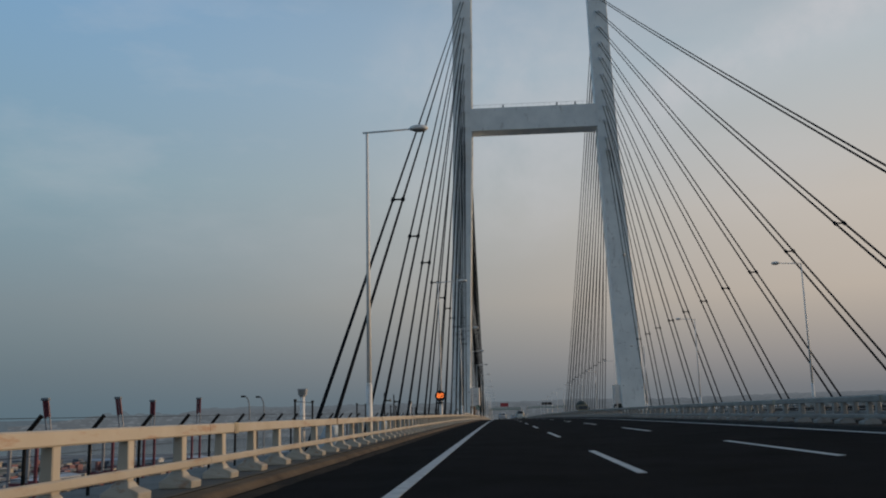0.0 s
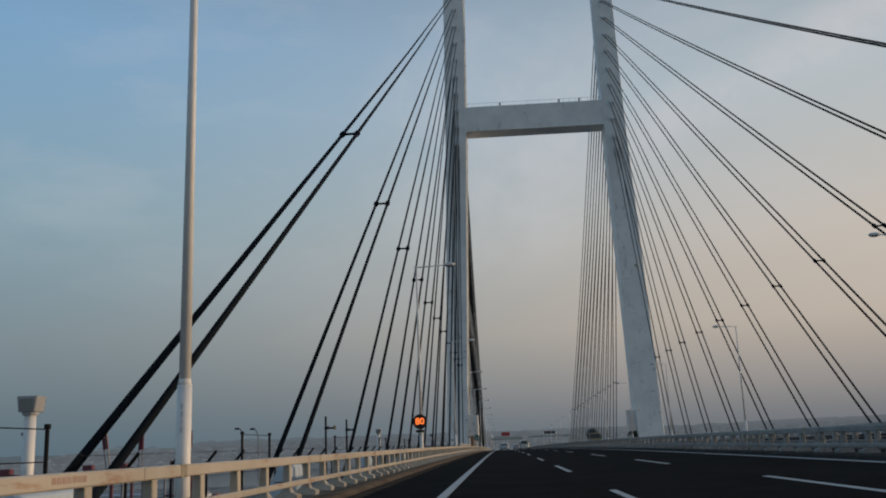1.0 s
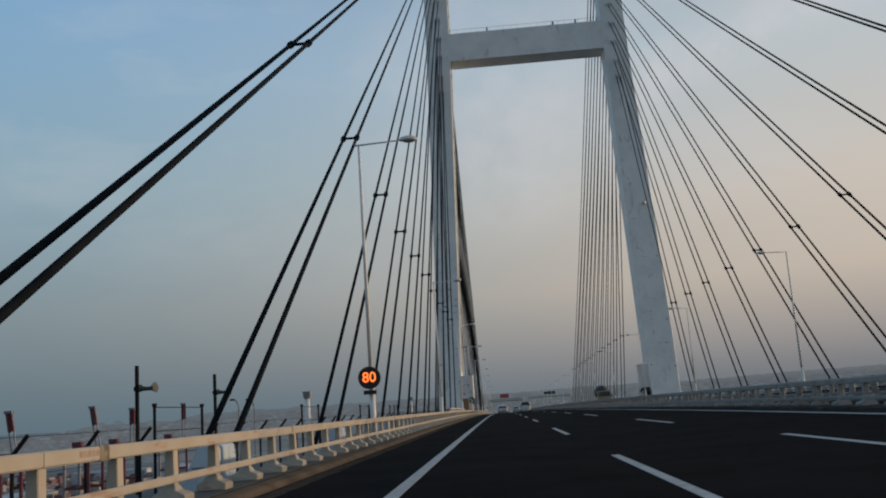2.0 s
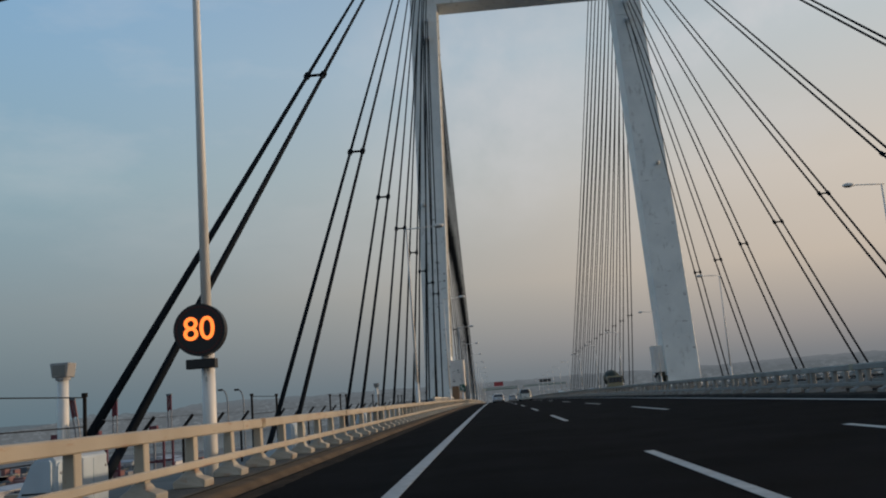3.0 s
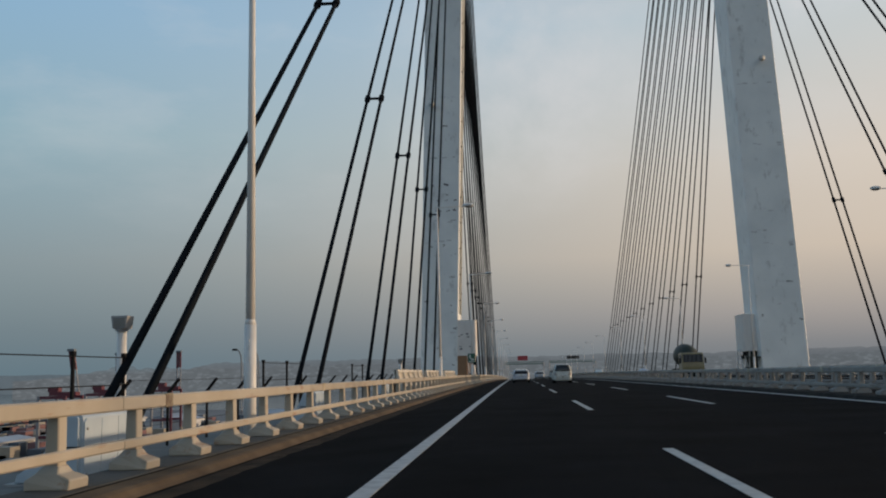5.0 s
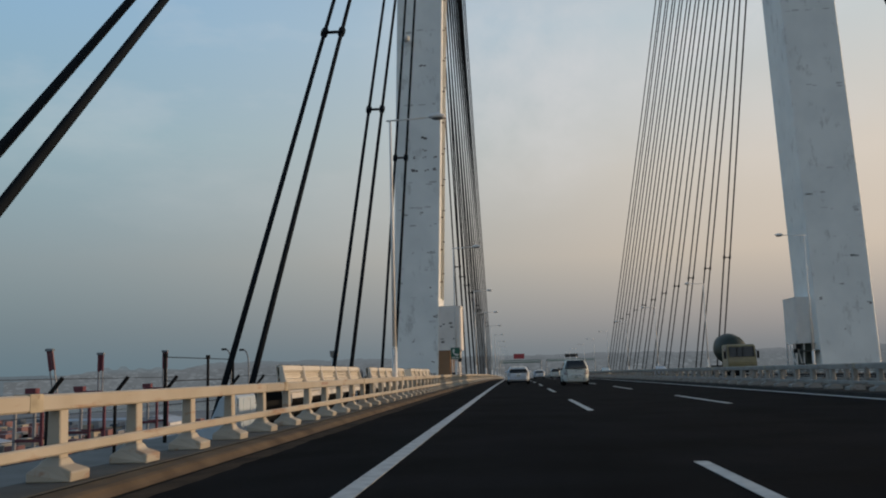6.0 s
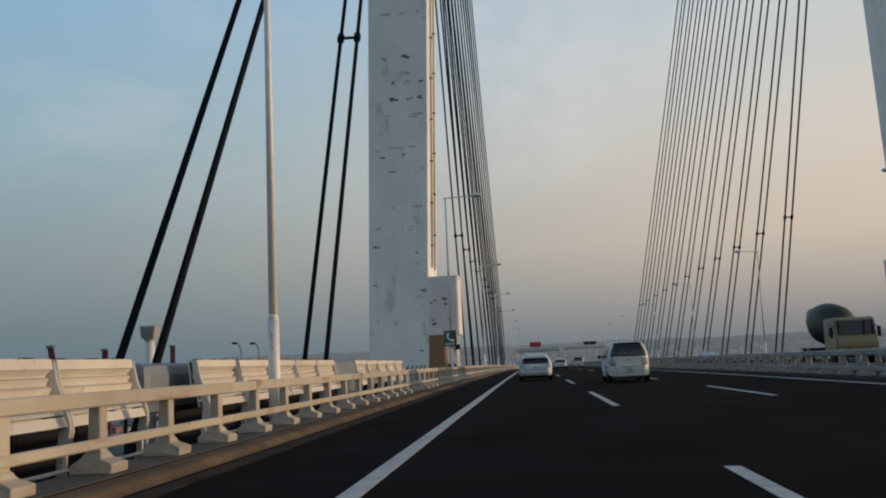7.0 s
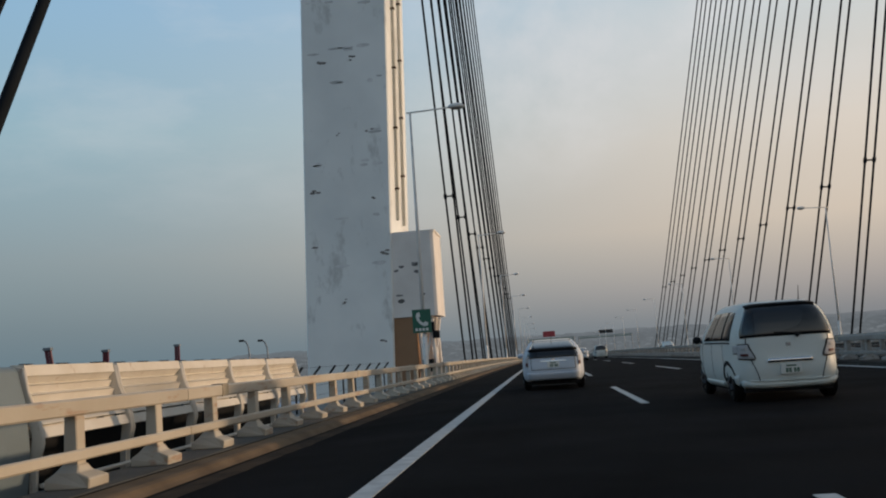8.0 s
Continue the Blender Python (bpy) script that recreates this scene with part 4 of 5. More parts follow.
speed_sign()


def phone_sign():
    t = thing("emergency_phone_sign", (-5.98, LAMPS[5] - .16, 2.95 + deck(LAMPS[5])), "square green emergency phone sign with a white handset", "road sign")
    bm = bmesh.new()
    cube(bm, (-.45, -.02, -.56), (.45, .02, .56), .01)
    plate = part("plate", bm, M_GREEN, t)
    bm = bmesh.new()
    pts = [(-.22, .40), (-.08, .43), (-.05, .22), (-.13, .16), (-.06, .0), (.08, -.10), (.16, -.02), (.32, -.10), (.27, -.24), (.10, -.26), (-.10, -.14), (-.24, .06), (-.28, .26)]
    prism(bm, pts, 'y', -.027, -.018)
    part("handset", bm, M_SIGNW, plate)
    for k in range(4):
        bm = bmesh.new()
        cube(bm, (-.33 + .17 * k, -.027, -.47), (-.21 + .17 * k, -.018, -.34))
        part("lettering_bar", bm, M_SIGNW, plate)
    bm = bmesh.new()
    cube(bm, (-.2, .018, -.05), (.3, .10, .05))
    part("bracket", bm, M_GREY, t)


phone_sign()

# ---- lift houses beside the tower legs ----


def lift_house(s):
    xi, xo = (16.50 if s < 0 else 16.95), 19.0
    t = thing("lift_house", (0, 0, deck(TY)), "pale grey lift house with rust spots on the tower's inner side", "lift house", "lift houses")
    y0, y1 = (TY + .12, TY + 3.0) if s < 0 else (TY + 1.4, TY + 5.4)
    bm = bmesh.new()
    c = .22
    pts = [(xi, y0 + c), (xi + c * .3, y0 + c * .25), (xi + c, y0), (xo, y0), (xo, y1), (xi, y1)]
    prism(bm, [(XC + s * a, b) for a, b in pts], 'z', 3.35 if s < 0 else 3.1, 7.72 if s < 0 else 7.6)
    body = part("body", bm, M_LIFT, t)
    bm = bmesh.new()
    prism(bm, [(XC + s * (a - .05 if a < 17.5 else a), b) for a, b in pts], 'z', 7.72 if s < 0 else 7.6, 7.84 if s < 0 else 7.72)
    part("roof_lip", bm, M_LIFT, body)
    rnd = random.Random(9 + s)
    for a, z, r in ((18.3, 6.0, .22), (17.6, 6.1, .34), (17.5, 5.7, .25), (18.6, 5.8, .2), (18.4, 4.2, .3), (17.3, 4.5, .2), (18.5, 4.5, .24))[:7 if s < 0 else 0]:
        bm = bmesh.new()
        n = 8
        prism(bm, [(XC + s * a + r * rnd.uniform(.5, 1) * math.cos(6.283 * j / n), z + .45 * r * rnd.uniform(.4, 1) * math.sin(6.283 * j / n)) for j in range(n)], 'y', y0 - .01, y0 + .02)
        part("rust_spot", bm, M_RUST, body)
    bm = bmesh.new()
    cube(bm, (min(XC + s * 17.75, XC + s * 19.0), y0 + (.1 if s < 0 else .7), -.4), (max(XC + s * 17.75, XC + s * 19.0), y0 + 3, 3.35))
    part("stair_door", bm, M_DOOR if s < 0 else M_SHELTER, t, "brown lit doorway" if s < 0 else "dark green shelter under the house")
    if s < 0:
        bm = bmesh.new()
        cube(bm, (XC - 17.75, y0 + 1.5, -.4), (XC - 16.85, y0 + 1.65, 3.35), .03)
        part("stair_wall", bm, M_LIFT, t)
    if s > 0:
        bm = bmesh.new()
        cube(bm, (XC + 17.2, y0 - 1.2, 2.25), (XC + 20.6, y0 + 2.6, 2.4), .03)
        roof = part("shelter_roof", bm, M_SHELTER, t, "dark flat shelter roof")
        for xx in (17.3, 18.9, 20.5):
            for yy in (-1.1, 2.5):
                bm = bmesh.new()
                tube(bm, (XC + xx, y0 + yy, -.4), (XC + xx, y0 + yy, 2.26), .06, n=8)
                part("shelter_post", bm, M_SHELTER, roof)
    for a in (16.8, 17.5):
        for yy in (y0 + .4, y1 - .4):
            bm = bmesh.new()
            tube(bm, (XC + s * a, yy, -.4), (XC + s * (a + .15), yy, 3.36), .09, n=8)
            part("prop", bm, M_LIFT, t)
    for p, q in (((16.8, .4, .1), (17.5, 2.4, 3.2)), ((16.85, .35, 3.3), (17.5, .35, .3)), ((16.75, 2.4, 3.3), (16.95, .5, .5))):
        bm = bmesh.new()
        tube(bm, (XC + s * p[0], y0 + p[1], p[2]), (XC + s * q[0], y0 + q[1], q[2]), .06, n=8)
        part("brace", bm, M_LIFT, t)
    for xx, zz, w in ((17.05, 2.75, .22), (16.75, 2.35, .17), (17.25, .75, .28)):
        bm = bmesh.new()
        cube(bm, (XC + s * xx - w, y0 + .1, zz - w), (XC + s * xx + w, y0 + .45, zz + w * 1.3), .02)
        part("junction_box", bm, M_BLACK, t)
    for k in range(7):
        bm = bmesh.new()
        cube(bm, (min(XC + s * 17.6, XC + s * 18.9), y0 + .2 + .28 * k, -.3 + .45 * k), (max(XC + s * 17.6, XC + s * 18.9), y0 + .5 + .28 * k, -.25 + .45 * k))
        part("stair_tread", bm, M_GREY, t)
    return t


lift_house(-1)
lift_house(1)


def leg_lamp(x, z):
    t = thing("tower_lamp", (x, TY, z + TOWER_Z), "small white lamp bracketed to the tower leg", "lamp", "tower lamps")
    bm = bmesh.new()
    cube(bm, (-.07, -.45, -.06), (.07, .02, .06))
    part("bracket", bm, M_GREY, t)
    bm = bmesh.new()
    tube(bm, (0, -.85, -.05), (0, -.35, .1), .42, .3, 14)
    part("head", bm, M_SIGNW, t, smooth=True)


leg_lamp(32.0, 40.1)
leg_lamp(mirror(32.4), 36.0)

# ---- vehicles ----


def car_shell(shape, nx=18, ny=40, nz=18):
    """Closed skin of a car, from a rounded box that shape() bends into the body."""
    bm = bmesh.new()
    cache = {}

    def vert(a, b, c):
        k = (round(a, 5), round(b, 5), round(c, 5))
        if k not in cache:
            cache[k] = bm.verts.new(shape(a, b, c))
        return cache[k]

    def sheet(f, n, m):
        for i in range(n):
            for j in range(m):
                q = [f(-1 + 2 * u / n, -1 + 2 * v / m) for u, v in ((i, j), (i + 1, j), (i + 1, j + 1), (i, j + 1))]
                bm.faces.new([vert(*p) for p in q])

    for e in (-1, 1):
        sheet(lambda u, v: (e, u, v), ny, nz)
        sheet(lambda u, v: (u, e, v), nx, nz)
        sheet(lambda u, v: (u, v, e), nx, ny)
    return bm


def skin_patch(shape, face, u0, u1, v0, v1, lift=.006, n=10, m=6, squeeze=None):
    """A piece of the skin, lifted off it: a pane, a lamp or a door line. face: 'rear', 'front', 'left', 'right'."""
    def at(u, v):
        if squeeze:
            u = squeeze(u, v)
        return {'rear': (u, -1, v), 'front': (u, 1, v), 'left': (-1, u, v), 'right': (1, u, v), 'top': (u, v, 1)}[face]
    bm = bmesh.new()
    grid = []
    for j in range(m + 1):
        row = []
        for i in range(n + 1):
            u, v = lerp(u0, u1, i / n), lerp(v0, v1, j / m)
            p = shape(*at(u, v))
            du = shape(*at(u + .01, v)) - shape(*at(u - .01, v))
            dv = shape(*at(u, v + .01)) - shape(*at(u, v - .01))
            nrm = du.cross(dv).normalized()
            if {'rear': -nrm.y, 'front': nrm.y, 'left': -nrm.x, 'right': nrm.x, 'top': nrm.z}[face] < 0:
                nrm = -nrm
            row.append((p + nrm * lift, p - nrm * .02))
        grid.append(row)
    outer = [[bm.verts.new(p[0]) for p in r] for r in grid]
    for j in range(m):
        for i in range(n):
            bm.faces.new((outer[j][i], outer[j][i + 1], outer[j + 1][i + 1], outer[j + 1][i]))
    rim = [(0, i) for i in range(n)] + [(j, n) for j in range(m)] + [(m, i) for i in range(n, 0, -1)] + [(j, 0) for j in range(m, 0, -1)]
    inner = [bm.verts.new(grid[j][i][1]) for j, i in rim]
    for k in range(len(rim)):
        a, b = rim[k], rim[(k + 1) % len(rim)]
        bm.faces.new((outer[a[0]][a[1]], outer[b[0]][b[1]], inner[(k + 1) % len(rim)], inner[k]))
    return bm


def arch_patch(shape, face, yc, zc, r, floor=.215):
    """A dark wheel opening laid on the skin round a wheel."""
    e = -1 if face == 'left' else 1

    def at(y, z):
        c = c_of(shape, max(z, floor), 'side')
        lo, hi = -1.0, 1.0
        for _ in range(24):
            mid = (lo + hi) / 2
            lo, hi = (mid, hi) if shape(e, mid, c).y < y else (lo, mid)
        p = shape(e, lo, c)
        return p + Vector((e * .008, 0, 0))
    bm = bmesh.new()
    n = 28
    mid = bm.verts.new(at(yc, zc))
    rim = [bm.verts.new(at(yc + r * math.cos(6.283185 * k / n), zc + r * math.sin(6.283185 * k / n))) for k in range(n)]
    back = [bm.verts.new(v.co - Vector((e * .03, 0, 0))) for v in rim]
    for k in range(n):
        a, b = rim[k], rim[(k + 1) % n]
        bm.faces.new((mid, a, b))
        bm.faces.new((a, back[k], back[(k + 1) % n], b))
    return bm


def car_shape(length, half, z0, belt, roof, rear, front, top, tumble, p=7.0):
    """rear(h), front(h): how far the ends lean in at height h; top(y): the upper edge along the car."""
    def shape(a, b, c):
        r = (abs(a) ** p + abs(b) ** p + abs(c) ** p) ** (1 / p)
        a, b, c = a / r, b / r, c / r
        g = (b + 1) / 2
        y_flat = g * length
        zt = top(y_flat)
        z = lerp(z0, zt, (c + 1) / 2)
        y = lerp(rear(z), length - front(z), g)
        w = half * (1 - tumble * smoothstep(belt - .05, roof + .1, z)) * (1 - .035 * smoothstep(z0 + .25, z0, z))
        w *= 1 - .10 * smoothstep(.72, 1.0, g) - .05 * smoothstep(.12, 0.0, g)
        return Vector((a * w, y, z))
    return shape


def c_of(shape, z, face='rear'):
    """The skin's upright coordinate that lies at height z."""
    lo, hi = -1.0, 1.0
    for _ in range(30):
        mid = (lo + hi) / 2
        q = shape(0, -1, mid) if face == 'rear' else shape(-1, .0, mid)
        lo, hi = (mid, hi) if q.z < z else (lo, mid)
    return (lo + hi) / 2


def wheel(parent, x, y, r, s):
    t = thing("wheel", (x, y, r))
    t.parent = parent
    bm = bmesh.new()
    tube(bm, (-.09, 0, 0), (.09, 0, 0), r, n=28)
    bmesh.ops.bevel(bm, geom=[e for e in bm.edges if len(e.link_faces) == 2 and abs(e.verts[0].co.x - e.verts[1].co.x) < .001], offset=.03, segments=2, affect='EDGES')
    part("tyre", bm, M_TYRE, t, smooth=False)
    bm = bmesh.new()
    tube(bm, (s * .085, 0, 0), (s * .10, 0, 0), r * .66, n=24)
    for k in range(5):
        q = 6.283 * k / 5
        tube(bm, (s * .105, 0, 0), (s * .105, r * .6 * math.cos(q), r * .6 * math.sin(q)), .04, .03, 6)
    part("rim", bm, M_ALLOY, t)
    return t


def plate(parent, y, z, lean=0):
    bm = bmesh.new()
    cube(bm, (-.165, -.012, -.083), (.165, .012, .083), .006)
    p = part("number_plate", bm, M_PLATE, parent, at=pose(0, y, z, lean))
    for a, b, h in ((-.07, -.03, .045), (-.02, .02, .045), (.055, .095, .045), (.105, .145, .045)):
        bm = bmesh.new()
        cube(bm, (a - .02, -.016, -.06), (b - .02, -.010, -.06 + h * 1.6))
        part("plate_bar", bm, M_PLATEINK, p)
    bm = bmesh.new()
    cube(bm, (-.08, -.016, .035), (.08, -.010, .062))
    part("plate_bar", bm, M_PLATEINK, p)


def compact_van(at, label, paint):
    t = thing("compact_van", at, label, "van", "vehicles")

    def rear(z):
        return .02 + .03 * smoothstep(.5, .9, z) + .13 * smoothstep(.95, 1.75, z) - .03 * smoothstep(.45, .3, z)

    def front(z):
        return .10 * smoothstep(.7, .2, z) + 1.15 * smoothstep(.75, 1.65, z)

    def top(y):
        return lerp(1.675, 1.28, smoothstep(3.0, 4.2, y)) - .03 * smoothstep(.8, 0, y)

    sh = car_shape(4.21, .885, .17, 1.0, 1.68, rear, front, top, .225, 6.4)
    body = part("body", car_shell(sh), paint, t, smooth=True)
    cz = lambda z: c_of(sh, z)
    # tail
    lo, hi = cz(1.065), cz(1.61)
    part("rear_window", skin_patch(sh, 'rear', -.965, .965, lo, hi, .008, 26, 10, lambda u, v: u * (1 - .05 * smoothstep(lo, hi, v) - .035 * smoothstep(lerp(lo, hi, .2), lo, v))), M_CARGLASS, body, "dark tinted rear window", smooth=True)
    bm = skin_patch(sh, 'rear', -.93, .93, cz(1.592), 1.0, .03, 22, 3)
    part("roof_spoiler", bm, M_TRIM, body, "black roof spoiler", smooth=True)
    part("spoiler_top", skin_patch(sh, 'top', -.90, .90, -.995, -.90, .02, 22, 3), M_TRIM, body, smooth=True)
    for s in (-1, 1):
        f = 'left' if s < 0 else 'right'
        a, b = cz(.71), cz(.955)
        lean = lambda u, v: u - s * .11 * smoothstep(b, a, v) * (1 if abs(u) < .9 else .0)
        part("tail_lamp", skin_patch(sh, 'rear', s * .76, s * .998, a, b, .014, 8, 6, lean), M_CLEARLENS, body, "clear tail lamp with a dark rim", smooth=True)
        for i, (u0, u1, z0, z1) in enumerate(((.80, .93, .865, .915), (.77, .93, .755, .80))):
            part("tail_lamp_core", skin_patch(sh, 'rear', s * u0, s * u1, cz(z0), cz(z1), .019, 5, 3), M_REDLENS if i else M_CLEARLENS, body, smooth=True)
        part("tail_lamp_trim", skin_patch(sh, 'rear', s * .742, s * .764, a, b, .017, 2, 6, lean), M_TRIM, body)
        part("tail_lamp_sill", skin_patch(sh, 'rear', s * .655, s * .985, cz(.69), a, .017, 8, 1), M_TRIM, body)
        part("tail_lamp_brow", skin_patch(sh, 'rear', s * .755, s * .99, b, cz(.972), .016, 6, 1), M_TRIM, body)
        zs = lambda z: c_of(sh, z, 'side')
        part("tail_lamp_wrap", skin_patch(sh, f, -.998, -.90, zs(.80), zs(.955), .014, 5, 4), M_CLEARLENS, body, smooth=True)
        side = lambda z: c_of(sh, z, 'side')
        for nm, u0, u1 in (("quarter_window", -.82, -.57), ("side_window", -.53, -.06), ("side_window", -.04, .36)):
            part(nm, skin_patch(sh, f, u0, u1, side(1.04), side(1.52), .006, 8, 6), M_SIDEGLASS, body, smooth=True)
        for u in (-.545, -.05, .42):
            part("door_seam", skin_patch(sh, f, u - .003, u + .003, side(.36), side(1.02), .003, 1, 8), M_TRIM, body)
        for u in (-.55, -.05):
            part("window_pillar", skin_patch(sh, f, u - .022, u + .012, side(1.04), side(1.52), .005, 1, 6), M_TRIM, body)
        part("belt_line", skin_patch(sh, f, -.82, .3, side(.985), side(1.01), .008, 16, 1), M_TRIM, body)
        for y in (.72, 3.36):
            part("wheel_arch", arch_patch(sh, f, y, .33, .365), M_TRIM, body)
            wheel(t, s * .745, y, .315, s)
        bm = bmesh.new()
        r = bmesh.ops.create_uvsphere(bm, u_segments=12, v_segments=8, radius=1)
        for v in r["verts"]:
            v.co = Vector((s * .97 + v.co.x * .085, 3.0 + v.co.y * .07, 1.07 + v.co.z * .075))
        tube(bm, (s * .82, 3.02, 1.02), (s * .94, 3.0, 1.05), .03, n=8)
        part("door_mirror", bm, M_TRIM, body, smooth=True)
        part("side_skirt", skin_patch(sh, f, -.46, .42, side(.20), side(.33), .04, 16, 3), paint, body, smooth=True)
        part("corner_skirt", skin_patch(sh, f, -.995, -.865, side(.21), side(.42), .022, 6, 4), paint, body, smooth=True)
        part("tailgate_seam", skin_patch(sh, 'rear', s * .80, s * .815, cz(.36), cz(1.06), .006, 1, 12, lambda u, v: u - s * .20 * smoothstep(cz(.95), cz(.36), v)), M_TRIM, body)
    part("bumper_lip", skin_patch(sh, 'rear', -.97, .97, cz(.245), cz(.325), .05, 24, 2), paint, body, smooth=True)
    part("bumper_shelf", skin_patch(sh, 'rear', -.80, .80, cz(.345), cz(.36), .022, 16, 1), paint, body)
    part("lower_valance", skin_patch(sh, 'rear', -.80, .80, cz(.19), cz(.262), .012, 16, 1), M_TRIM, body)
    part("chrome_bar", skin_patch(sh, 'rear', -.42, .42, cz(.645), cz(.705), .035, 14, 2), M_CHROME, body, "chrome tailgate bar", smooth=True)
    part("plate_recess", skin_patch(sh, 'rear', -.30, .30, cz(.42), cz(.65), .003, 8, 4), paint, body)
    plate(t, rear(.53) - .02, .53, 2)
    part("badge", skin_patch(sh, 'rear', -.045, .045, cz(.90), cz(.955), .012, 3, 3), M_CHROME, body)
    y = rear(1.11) - .03
    bm = bmesh.new()
    tube(bm, (.13, y, 1.10), (.18, y - .01, 1.05), .035, n=8)
    tube(bm, (.14, y - .005, 1.10), (-.20, y + .02, 1.13), .010, n=6)
    part("rear_wiper", bm, M_TRIM, body)
    bm = bmesh.new()
    tube(bm, (.34, .42, 1.64), (.33, .30, 1.88), .009, .005, 6)
    part("aerial", bm, M_TRIM, body)
    bm = bmesh.new()
    cube(bm, (-.70, .25, .16), (.70, 4.0, .30))
    part("underbody", bm, M_TRIM, body)
    part("windscreen", skin_patch(sh, 'front', -.80, .80, cz(1.02), cz(1.5), .006, 10, 5), M_CARGLASS, body, smooth=True)
    for s in (-1, 1):
        part("headlamp", skin_patch(sh, 'front', s * .62, s * .93, cz(.66), cz(.82), .01, 5, 3), M_CLEARLENS, body, smooth=True)
    return t


def hatchback(at, label, paint):
    t = thing("hatchback_car", at, label, "car", "vehicles")

    def rear(z):
        return .04 * smoothstep(.5, .35, z) + .05 * smoothstep(.60, .86, z) + .14 * smoothstep(.88, 1.14, z) + .95 * smoothstep(1.10, 1.47, z)

    def front(z):
        return .25 * smoothstep(.6, .2, z) + 1.6 * smoothstep(.62, 1.45, z)

    def top(y):
        return lerp(1.425, 1.02, smoothstep(2.6, 4.4, y)) - .02 * smoothstep(1.2, 0, y)

    sh = car_shape(4.46, .872, .20, .88, 1.45, rear, front, top, .27, 8.0)
    body = part("body", car_shell(sh), paint, t, smooth=True)
    cz = lambda z: c_of(sh, z)
    part("rear_window", skin_patch(sh, 'rear', -.91, .91, cz(1.145), cz(1.39), .008, 16, 8), M_CARGLASS, body, "sloping rear window", smooth=True)
    part("upper_rear_window", skin_patch(sh, 'top', -.88, .88, -.998, -.66, .008, 14, 6), M_CARGLASS, body, "upper edge of the sloping rear window", smooth=True)
    part("lower_rear_window", skin_patch(sh, 'rear', -.93, .93, cz(.905), cz(1.105), .008, 14, 5, lambda u, v: u * (1 - .10 * smoothstep(cz(.98), cz(.90), v))), M_CARGLASS, body, "small upright rear window", smooth=True)
    part("spoiler", skin_patch(sh, 'rear', -.92, .92, cz(1.112), cz(1.138), .045, 14, 2), M_TRIM, body, smooth=True)
    for s in (-1, 1):
        f = 'left' if s < 0 else 'right'
        part("tail_lamp", skin_patch(sh, 'rear', s * .85, s * .985, cz(.66), cz(.96), .012, 5, 6), M_CLEARLENS, body, smooth=True)
        part("tail_lamp_core", skin_patch(sh, 'rear', s * .87, s * .97, cz(.69), cz(.78), .017, 4, 4), M_REDLENS, body, smooth=True)
        side = lambda z: c_of(sh, z, 'side')
        for nm, u0, u1 in (("side_window", -.52, -.06), ("side_window", -.04, .36)):
            part(nm, skin_patch(sh, f, u0, u1, side(.96), side(1.34), .006, 8, 6), M_SIDEGLASS, body, smooth=True)
        for u in (-.53, -.05, .40):
            part("door_seam", skin_patch(sh, f, u - .003, u + .003, side(.36), side(.94), .003, 1, 8), M_TRIM, body)
        for y in (.95, 3.62):
            part("wheel_arch", arch_patch(sh, f, y, .33, .355), M_TRIM, body)
            wheel(t, s * .755, y, .31, s)
        bm = bmesh.new()
        r = bmesh.ops.create_uvsphere(bm, u_segments=12, v_segments=8, radius=1)
        for v in r["verts"]:
            v.co = Vector((s * .98 + v.co.x * .10, 3.0 + v.co.y * .08, .98 + v.co.z * .07))
        tube(bm, (s * .80, 3.02, .94), (s * .92, 3.0, .96), .03, n=8)
        part("door_mirror", bm, paint, body, smooth=True)
    part("bumper_lip", skin_patch(sh, 'rear', -.92, .92, cz(.30), cz(.50), .03, 18, 4), paint, body, smooth=True)
    part("lower_valance", skin_patch(sh, 'rear', -.85, .85, cz(.205), cz(.29), .012, 14, 1), M_TRIM, body)
    part("garnish", skin_patch(sh, 'rear', -.42, .42, cz(.80), cz(.82), .02, 10, 1), M_CHROME, body)
    part("badge", skin_patch(sh, 'rear', -.06, .06, cz(.835), cz(.885), .012, 3, 2), M_CHROME, body)
    plate(t, rear(.71) - .01, .71, -3)
    for nm, a, b, u0, u1 in (("tailgate_seam", .575, .588, -.74, .74), ("tailgate_seam", .57, .90, -.755, -.742), ("tailgate_seam", .57, .90, .742, .755)):
        part(nm, skin_patch(sh, 'rear', u0, u1, cz(a), cz(b), .006, 12, 4), M_TRIM, body)
    bm = bmesh.new()
    tube(bm, (0, 1.25, 1.42), (0, 1.12, 1.56), .01, .006, 6)
    part("aerial", bm, M_TRIM, body)
    bm = bmesh.new()
    cube(bm, (-.72, .3, .16), (.72, 4.2, .30))
    part("underbody", bm, M_TRIM, body)
    part("windscreen", skin_patch(sh, 'front', -.80, .80, cz(.95), cz(1.35), .006, 10, 5), M_CARGLASS, body, smooth=True)
    for s in (-1, 1):
        part("headlamp", skin_patch(sh, 'front', s * .62, s * .93, cz(.60), cz(.74), .01, 5, 3), M_CLEARLENS, body, smooth=True)
    return t


